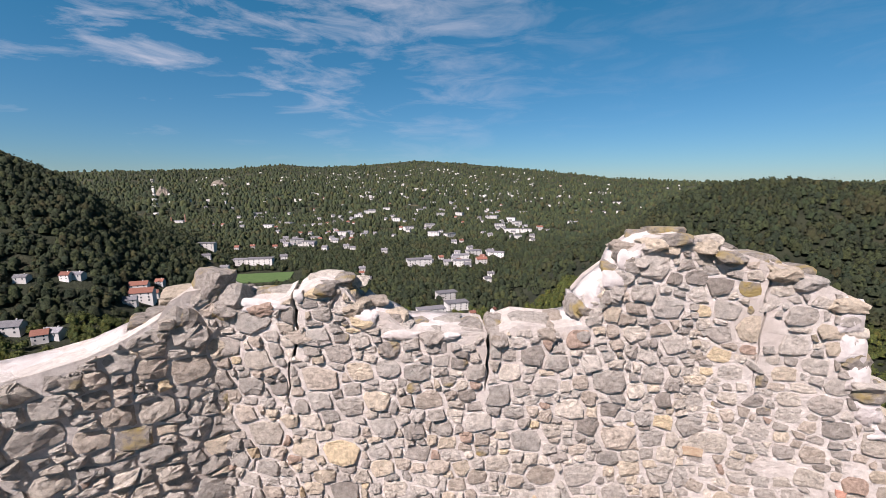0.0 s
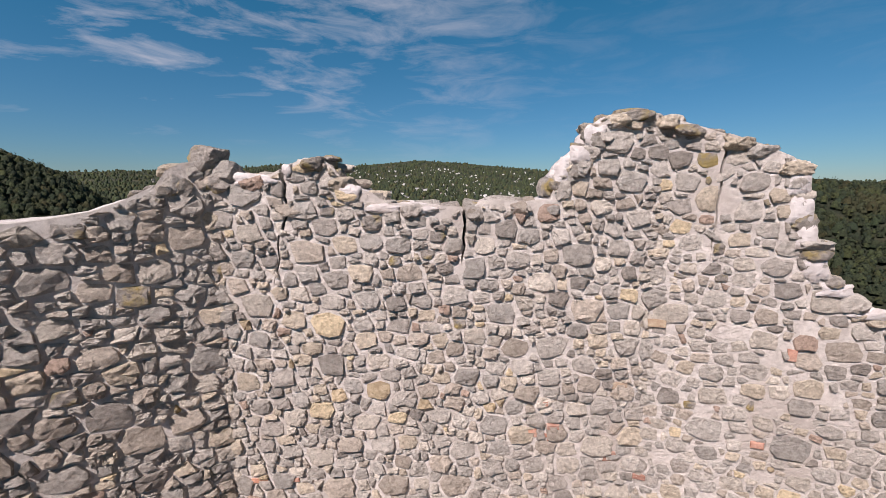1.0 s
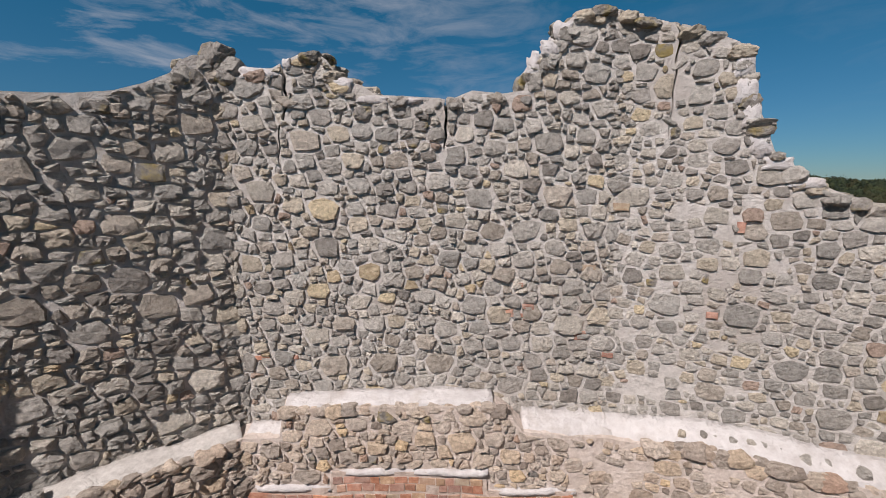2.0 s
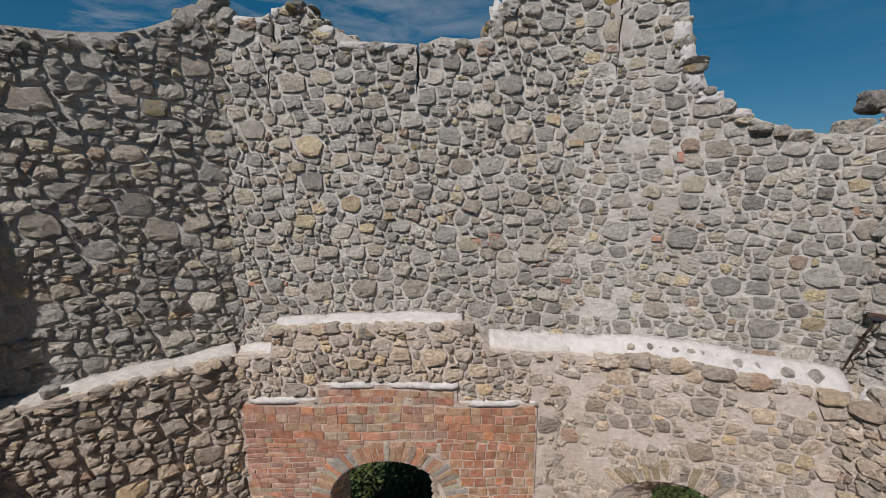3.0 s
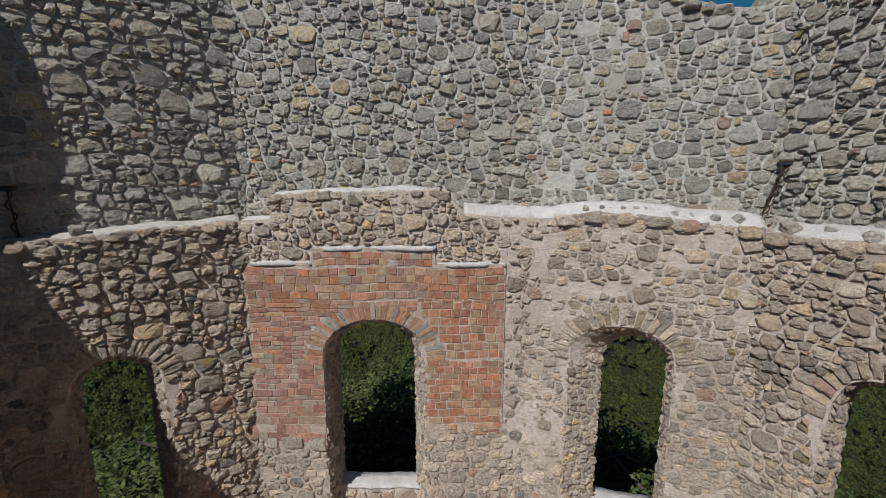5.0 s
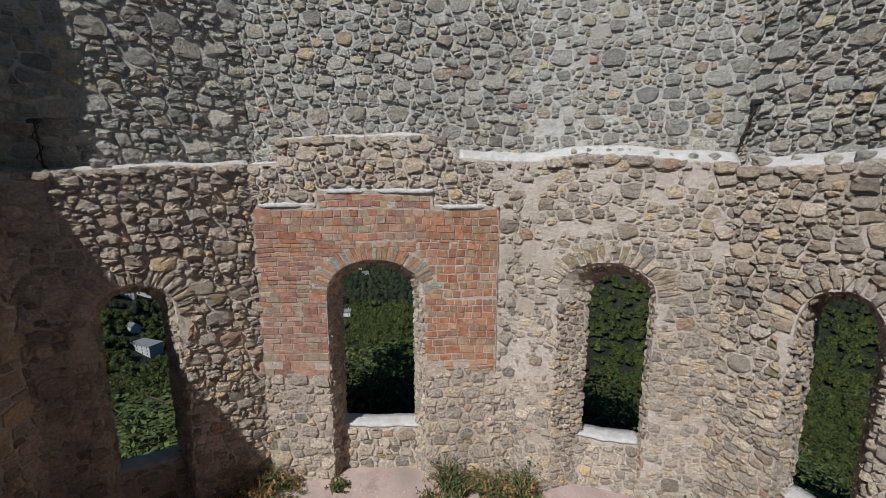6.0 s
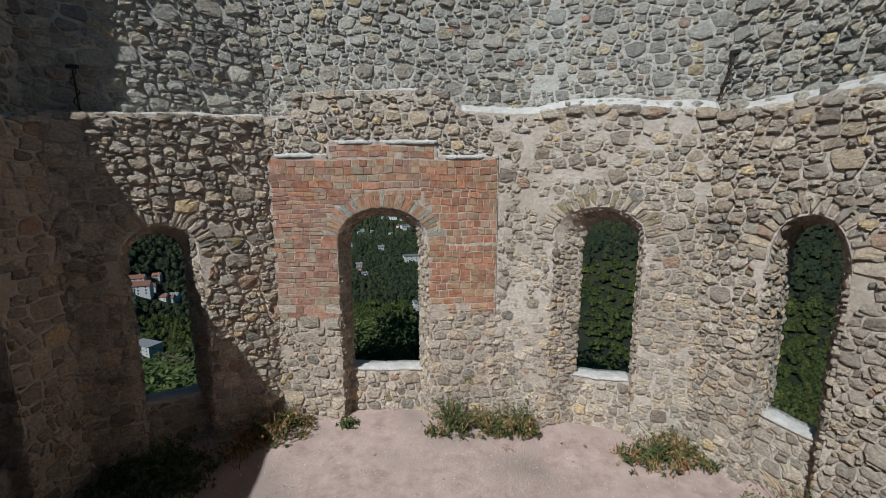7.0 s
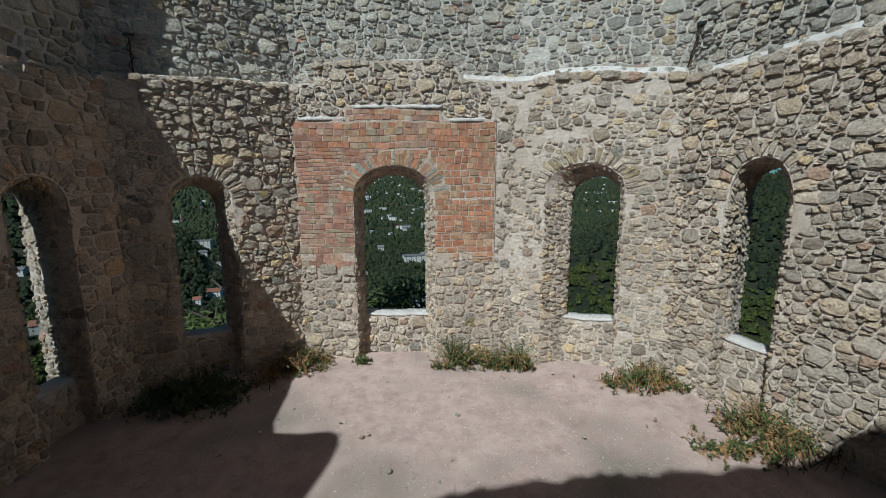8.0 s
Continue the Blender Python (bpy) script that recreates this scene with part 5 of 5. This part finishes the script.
for i in (0, 1, 3, 4):
    for q in arch_ring(i, 0.3, 0.085, 0.04, br):
        v, f = [], []
        stone_mesh(lower[i], q, br, 0.024 if i != 3 else 0.016, v, f)
        from_lists("arch_stone", v, f, m_ochre if i == 3 and br.random() < 0.4 else m_tan, low_walls[i])
# single bricks used to mend the rubble
for i, s, z, w, h in ((2, 3.81, 6.83, 0.17, 0.060), (2, 3.08, 6.64, 0.10, 0.050), (2, 2.96, 6.34, 0.13, 0.045), (2, 3.19, 6.39, 0.13, 0.050), (2, 3.08, 6.29, 0.16, 0.045), (2, 3.20, 6.26, 0.12, 0.045), (2, 3.77, 6.06, 0.14, 0.090), (2, 0.54, 5.79, 0.18, 0.040), (2, 0.23, 5.78, 0.17, 0.050), (3, 0.07, 7.48, 0.17, 0.070), (3, 1.15, 7.30, 0.07, 0.100), (3, 0.04, 5.84, 0.12, 0.050), (3, 2.76, 6.75, 0.15, 0.090), (3, 0.99, 6.40, 0.10, 0.060)):
    v, f = [], []
    brick_piece(upper[i], [(s - w / 2, z - h / 2), (s + w / 2, z - h / 2), (s + w / 2, z + h / 2), (s - w / 2, z + h / 2)], 0.02, br, v, f)
    from_lists("brick", v, f, m_brick, high_walls[i])


# ---- loose-looking stones on the wall tops and in the ledges ----
def rock(name, loc, sx, sy, sz, turn, seed, material, parent):
    bm = bmesh.new()
    bmesh.ops.create_icosphere(bm, subdivisions=3 if max(sx, sz) > 0.18 else 2, radius=0.5)
    r = random.Random(seed)
    cuts = []
    for n in ((1, 0, 0), (-1, 0, 0), (0, 1, 0), (0, -1, 0), (0, 0, 1), (0, 0, -1)):
        cuts.append(((Vector(n) + Vector((r.gauss(0, 0.2), r.gauss(0, 0.2), r.gauss(0, 0.2)))).normalized(), r.uniform(0.42, 0.52)))
    for _ in range(5):
        cuts.append((Vector((r.gauss(0, 1), r.gauss(0, 1), r.gauss(0, 1))).normalized(), r.uniform(0.46, 0.6)))
    for p in bm.verts:
        d = p.co.normalized()
        k = min([0.72] + [at / n.dot(d) for n, at in cuts if n.dot(d) > 0.05])
        k *= 1 + 0.1 * noise.noise(d * 2.4 + Vector((seed, 0, 0))) + 0.07 * noise.noise(d * 6.5 + Vector((0, seed, 0)))
        p.co = Vector((d.x * k * sx, d.y * k * sy, d.z * k * sz))
    ob = part(name, bm, material, parent)
    ob.matrix_basis = Matrix.Translation(loc) @ pose(0, 0, 0, 0, 0, turn)
    return ob


rk = random.Random(12)


def top_rock(i, s, z, w, h, d=0.28, depth=0.2, lichen=False):
    f = upper[i]
    p = f.at(s, z - 0.04) + Vector((f.out.x * depth, f.out.y * depth, 0))
    turn = math.degrees(math.atan2(f.along.y, f.along.x))
    rock("coping_stone", p, w, d, h, turn + rk.uniform(-12, 12), rk.uniform(0, 90), m_lichen if lichen else m_stone, high_walls[i])


for q in ((1, 2.66, 8.86, 0.32, 0.18), (2, -0.02, 9.04, 0.26, 0.22, 0.28, 0.08), (2, -0.06, 8.95, 0.24, 0.2, 0.26, 0.1), (2, 0.1, 8.9, 0.24, 0.18, 0.26, 0.1), (2, 0.45, 8.8, 0.2, 0.09), (2, 0.84, 8.85, 0.28, 0.2),
          (2, 1.06, 8.84, 0.28, 0.22), (2, 0.98, 8.98, 0.26, 0.1), (2, 1.04, 9.04, 0.18, 0.07), (2, 1.43, 8.66, 0.24, 0.13), (2, 1.53, 8.58, 0.24, 0.12),
          (2, 2.02, 8.53, 0.3, 0.12), (2, 2.18, 8.48, 0.26, 0.12), (2, 2.52, 8.58, 0.3, 0.11), (2, 2.85, 8.58, 0.22, 0.12), (2, 3.12, 8.78, 0.24, 0.18)):
    top_rock(*q, lichen=rk.random() < 0.5)
for q in ((1, 2.42, 8.66, 0.2, 0.17, 0.25, 0.1), (1, 2.58, 8.76, 0.22, 0.2, 0.28, 0.12), (1, 2.66, 8.84, 0.22, 0.2, 0.3, 0.3), (1, 2.28, 8.58, 0.2, 0.13, 0.24, 0.12),
          (2, 0.05, 8.8, 0.22, 0.18, 0.3, 0.08), (2, 0.14, 8.84, 0.2, 0.16, 0.26, 0.34), (2, 0.26, 8.8, 0.16, 0.1, 0.2, 0.08), (2, 1.16, 8.78, 0.2, 0.16, 0.26, 0.1)):
    top_rock(*q, lichen=rk.random() < 0.5)
for q in ((2, 3.4, 9.08, 0.24, 0.2), (2, 3.64, 9.27, 0.28, 0.14), (2, 3.9, 9.22, 0.26, 0.16), (3, 0.06, 9.17, 0.2, 0.14), (3, 0.22, 9.1, 0.24, 0.16),
          (3, 0.47, 9.05, 0.26, 0.13), (3, 0.7, 8.98, 0.26, 0.14), (3, 0.9, 8.8, 0.2, 0.18), (3, 1.3, 7.92, 0.26, 0.16),
          (3, 1.6, 7.72, 0.3, 0.13), (3, 2.0, 7.53, 0.3, 0.12), (3, 2.4, 7.43, 0.34, 0.14), (3, 2.68, 7.6, 0.26, 0.2), (3, 2.85, 7.84, 0.28, 0.2)):
    top_rock(*q, lichen=rk.random() < 0.4)
for i, lo, hi, step in ((1, 0.1, 2.5, 0.3), (4, 0.05, 2.2, 0.2), (2, 0.1, 3.05, 0.3), (2, 3.45, 3.95, 0.17), (3, 0.0, 0.85, 0.18), (3, 1.0, 2.6, 0.17)):
    s = lo
    while s < hi:
        z = np.interp(s, [q[0] for q in HIGH[i]], [q[1] for q in HIGH[i]])
        top_rock(i, s, float(z) - (0.1 if i == 1 else 0.05 if i == 4 else 0.02), rk.uniform(0.14, 0.26), rk.uniform(0.09, 0.15) if i < 4 else rk.uniform(0.15, 0.24), rk.uniform(0.18, 0.3), rk.uniform(0.04, 0.12), rk.random() < 0.3)
        s += step * rk.uniform(0.7, 1.3)


for i, lo, hi, step in ((2, 0.05, 3.05, 0.2), (2, 3.5, 3.98, 0.2), (3, 0.05, 1.0, 0.2), (1, 2.3, 2.75, 0.16), (3, 1.4, 2.8, 0.22)):
    s = lo
    while s < hi:
        z = float(np.interp(s, [q[0] for q in HIGH[i]], [q[1] for q in HIGH[i]]))
        top_rock(i, s, z + 0.0, rk.uniform(0.2, 0.34), rk.uniform(0.09, 0.16), rk.uniform(0.2, 0.34), rk.uniform(0.2, 0.38), rk.random() < 0.5)
        s += step * rk.uniform(0.7, 1.5)
for k in range(9):
    q = k / 8
    s, z = 3.06 + 0.42 * q + rk.uniform(-0.02, 0.02), float(np.interp(3.06 + 0.42 * q, [p[0] for p in TOP_MID[-12:]], [p[1] for p in TOP_MID[-12:]]))
    top_rock(2, s + 0.03, z - 0.06, rk.uniform(0.13, 0.2), rk.uniform(0.1, 0.17), 0.2, 0.06, rk.random() < 0.3)
for k in range(4):
    z = 8.95 - k * 0.23
    s = float(np.interp(-z, [-q[1] for q in TOP_RIGHT[-12:-4]], [q[0] for q in TOP_RIGHT[-12:-4]]))
    top_rock(3, s - 0.04, z, rk.uniform(0.12, 0.2), rk.uniform(0.1, 0.16), 0.2, 0.06, rk.random() < 0.3)


def ledge_z(i, s):
    return float(np.interp(s, [q[0] for q in LEDGE[i]], [q[1] for q in LEDGE[i]]))


for i, lo, hi, step, big in ((1, 0.2, 2.5, 0.16, 0.15), (2, 0.5, 2.9, 0.14, 0.13), (3, 0.5, 2.7, 0.15, 0.17), (4, 0.1, 3.0, 0.15, 0.15)):
    s = lo
    while s < hi:
        w = big * rk.uniform(0.6, 1.3)
        f = lower[i]
        p = f.at(s, ledge_z(i, s) - w * 0.25) + Vector((f.out.x, f.out.y, 0)) * rk.uniform(0.0, 0.05)
        rock("edge_stone", p, w * 1.25, w * 0.8, w * 0.8, math.degrees(math.atan2(f.along.y, f.along.x)), rk.uniform(0, 90), m_tan, low_walls[i])
        s += step * rk.uniform(0.6, 1.4)
for i, s, back, w in ((3, 0.95, 0.14, 0.07), (3, 1.06, 0.17, 0.06), (3, 1.2, 0.15, 0.08), (3, 1.36, 0.16, 0.09), (3, 1.48, 0.17, 0.09), (3, 1.6, 0.16, 0.07), (3, 1.98, 0.18, 0.1),
                      (3, 0.75, 0.12, 0.08), (3, 1.8, 0.12, 0.1), (3, 2.25, 0.13, 0.12), (3, 2.5, 0.15, 0.13), (4, 1.1, 0.12, 0.15), (4, 1.7, 0.14, 0.14), (4, 2.05, 0.13, 0.15), (4, 2.4, 0.14, 0.13), (4, 0.15, 0.15, 0.16), (4, 0.5, 0.17, 0.12), (4, 0.85, 0.13, 0.14), (4, 1.4, 0.15, 0.12), (1, 0.9, 0.1, 0.12)):
    f = lower[i]
    p = f.at(s, ledge_z(i, s) + 0.07) + Vector((f.out.x, f.out.y, 0)) * back
    rock("ledge_stone", p, w * 1.2, w, w, rk.uniform(0, 90), rk.uniform(0, 90), m_stone, low_walls[i])


# ---- weeds, dry grass and gravel on the floor ----
def weed(name, x, y, width, depth, height, blades, dry, seed, label):
    r = random.Random(seed)
    ob = tagged(new(name, None), label, "weeds", "weeds along the walls")
    ob.location = (x, y, FLOOR)
    for kind, count, material in (("stalk_tuft", int(blades * dry), m_straw), ("leaf_tuft", int(blades * (1 - dry)), m_weed)):
        verts, faces = [], []
        for _ in range(count):
            px, py = r.choice((r.gauss(0, width / 2.6), r.uniform(-width, width))), r.gauss(0, depth / 2.4)
            if noise.noise((px * 4.5, py * 4.5, seed * 3.3)) < -0.08:
                continue
            h = height * r.uniform(0.2, 1.0) ** 1.4 * (0.75 + 0.5 * noise.noise((px * 7, py * 7, seed))) * max(0.4, 1 - abs(px) / width * 0.7)
            lean = Vector((r.gauss(0, 0.35), r.gauss(0, 0.35), 1)) * h
            w = (0.006 if kind == "stalk_tuft" else 0.007) * r.uniform(0.7, 1.5)
            side = Vector((r.gauss(0, 1), r.gauss(0, 1), 0)).normalized() * w
            b = len(verts)
            base, mid = Vector((px, py, -0.03)), Vector((px, py, 0)) + lean * 0.55
            tip = Vector((px, py, 0)) + lean + Vector((lean.x, lean.y, -0.1 * h)) * 0.5
            verts += [base - side, base + side, mid + side * 0.8, mid - side * 0.8, tip]
            faces += [(b, b + 1, b + 2, b + 3), (b + 3, b + 2, b + 4)]
            if kind == "leaf_tuft" or r.random() < 0.3:
                for _ in range(9 if kind == "leaf_tuft" else 5):
                    c = base.lerp(tip, r.uniform(0.3, 1.0))
                    u = Vector((r.gauss(0, 1), r.gauss(0, 1), r.gauss(0, 0.6))).normalized() * r.uniform(0.014, 0.036)
                    q = u.cross(Vector((0, 0, 1))).normalized() * u.length * 0.5
                    b = len(verts)
                    verts += [c, c + u + q, c + u * 2, c + u - q]
                    faces.append((b, b + 1, b + 2, b + 3))
        if verts:
            tagged(from_lists(kind, verts, faces, material, ob), "", kind="stuff")
    return ob


weed("weed_clump", -1.85, 2.45, 0.55, 0.4, 0.62, 1500, 0.82, 1, "dry yellow grass and weeds at the wall foot")
weed("weed_clump", -2.2, 2.15, 0.3, 0.5, 0.42, 600, 0.9, 2, "dry yellow grass at the wall foot")
weed("weed_clump", -0.72, 2.6, 0.16, 0.16, 0.25, 160, 0.2, 3, "small green weed beside the opening")
weed("weed_clump", 1.0, 2.42, 0.42, 0.3, 0.78, 620, 0.42, 4, "bushy green weed at the wall foot")
weed("weed_clump", 1.62, 2.4, 0.62, 0.3, 0.52, 900, 0.68, 5, "green weeds with dry stalks at the wall foot")
weed("weed_clump", 2.2, 2.38, 0.3, 0.22, 0.66, 380, 0.6, 6, "thin weeds at the wall foot")
weed("weed_clump", 4.25, 1.62, 0.7, 0.34, 0.6, 1000, 0.68, 7, "mixed dry and green weeds below the pier")
weed("weed_clump", 5.15, 0.15, 0.5, 0.55, 0.85, 1100, 0.75, 8, "tall dry and green weeds at the side wall")
weed("weed_clump", 4.5, -0.1, 0.5, 0.35, 0.2, 400, 0.7, 9, "low dry grass in the gravel")
weed("shrub", -3.2, 1.35, 0.8, 0.6, 0.6, 1300, 0.02, 10, "dark leafy shrub in the shade of the wall")
gr = random.Random(3)
verts, faces = [], []
for _ in range(5200):
    x, y, k = gr.uniform(-3.5, 5.6), gr.uniform(-2.2, 2.6), gr.uniform(0.005, 0.016)
    b = len(verts)
    z = FLOOR + 0.05 * noise.noise((x * 0.5, y * 0.5, 0)) + 0.015 * noise.noise((x * 2.5, y * 2.5, 4)) - 0.012 * max(0, x - 1)
    for q in ((1, 0, 0), (0, 1, 0), (-1, 0, 0), (0, -1, 0), (0, 0, 0.8), (0, 0, -0.5)):
        verts.append((x + k * q[0] * gr.uniform(0.7, 1.4), y + k * q[1] * gr.uniform(0.7, 1.4), z + k * q[2]))
    for q in ((0, 1, 4), (1, 2, 4), (2, 3, 4), (3, 0, 4)):
        faces.append(tuple(b + p for p in q))
tagged(from_lists("gravel", verts, faces, m_stone), "loose pale gravel on the trodden floor", "gravel", kind="stuff")
# litter of stones at the foot of the walls
for _ in range(26):
    x, y = gr.uniform(-2.3, 5.0), gr.uniform(-0.6, 2.5)
    w = gr.uniform(0.03, 0.07)
    tagged(rock("loose_stone", (x, y, FLOOR + w * 0.3), w, w * 0.8, w * 0.6, gr.uniform(0, 180), gr.uniform(0, 90), m_stone, None), "small loose stone on the gravel floor", "stone",
           "loose stones on the floor")


# ---- iron fittings ----
def rod(name, pts, radius, material, label, category, parent=None):
    cu = bpy.data.curves.new(name, "CURVE")
    cu.dimensions, cu.bevel_depth, cu.bevel_resolution = "3D", radius, 2
    sp = cu.splines.new("POLY")
    sp.points.add(len(pts) - 1)
    for p, q in zip(sp.points, pts):
        p.co = (*q, 1)
    cu.materials.append(material)
    tmp = new(name + "_curve", cu)
    deps = bpy.context.evaluated_depsgraph_get()
    me = bpy.data.meshes.new_from_object(tmp.evaluated_get(deps))
    bpy.data.objects.remove(tmp)
    ob = new(name, me)
    ob.parent = parent
    return tagged(ob, label, category) if label else ob


def floodlight(face, s, z, tilt):
    """A dark floodlight on a thin bent stem, with its cable twisted round the stem."""
    base = face.at(s, z - 0.62, -0.03)
    ob = tagged(new("floodlight", None), "dark floodlight on a thin rusty stem above the ledge", "floodlight", "floodlights on the ledge")
    ob.location = base
    out, along = Vector((-face.out.x, -face.out.y, 0)), Vector((face.along.x, face.along.y, 0))
    stem = [Vector((0, 0, 0)), out * 0.03 + along * tilt * 0.3 + Vector((0, 0, 0.2)), out * 0.07 + along * tilt * 0.7 + Vector((0, 0, 0.42)), out * 0.1 + along * tilt + Vector((0, 0, 0.58))]
    rod("stem", stem, 0.011, m_iron, "", "", ob)
    wire = []
    for k in range(25):
        q = k / 24
        p = stem[0].lerp(stem[-1], q)
        a = q * 15
        wire.append(p + along * 0.035 * math.sin(a) + out * (0.03 + 0.02 * math.cos(a)))
    rod("cable", wire, 0.007, m_iron, "", "", ob)
    bm = bmesh.new()
    box(bm, -0.065, -0.035, -0.018, 0.065, 0.035, 0.02)
    bmesh.ops.bevel(bm, geom=bm.edges[:], offset=0.006, segments=2, affect="EDGES")
    head = part("head", bm, m_iron, ob)
    head.matrix_basis = Matrix.Translation(stem[-1] + Vector((0, 0, 0.03))) @ pose(0, 0, 0, 25, 0, math.degrees(math.atan2(face.along.y, face.along.x)) - 20)
    bm = bmesh.new()
    box(bm, -0.055, -0.045, -0.014, 0.055, -0.037, 0.016)
    part("lens", bm, m_pane, head)
    return ob


floodlight(upper[3], upper[3].length - 0.1, 5.74, 0.12)
floodlight(upper[1], 0.52, 5.44, 0.0)

# ---- the stones of the walls ----
for job in stone_jobs:
    lay_stones(*job)
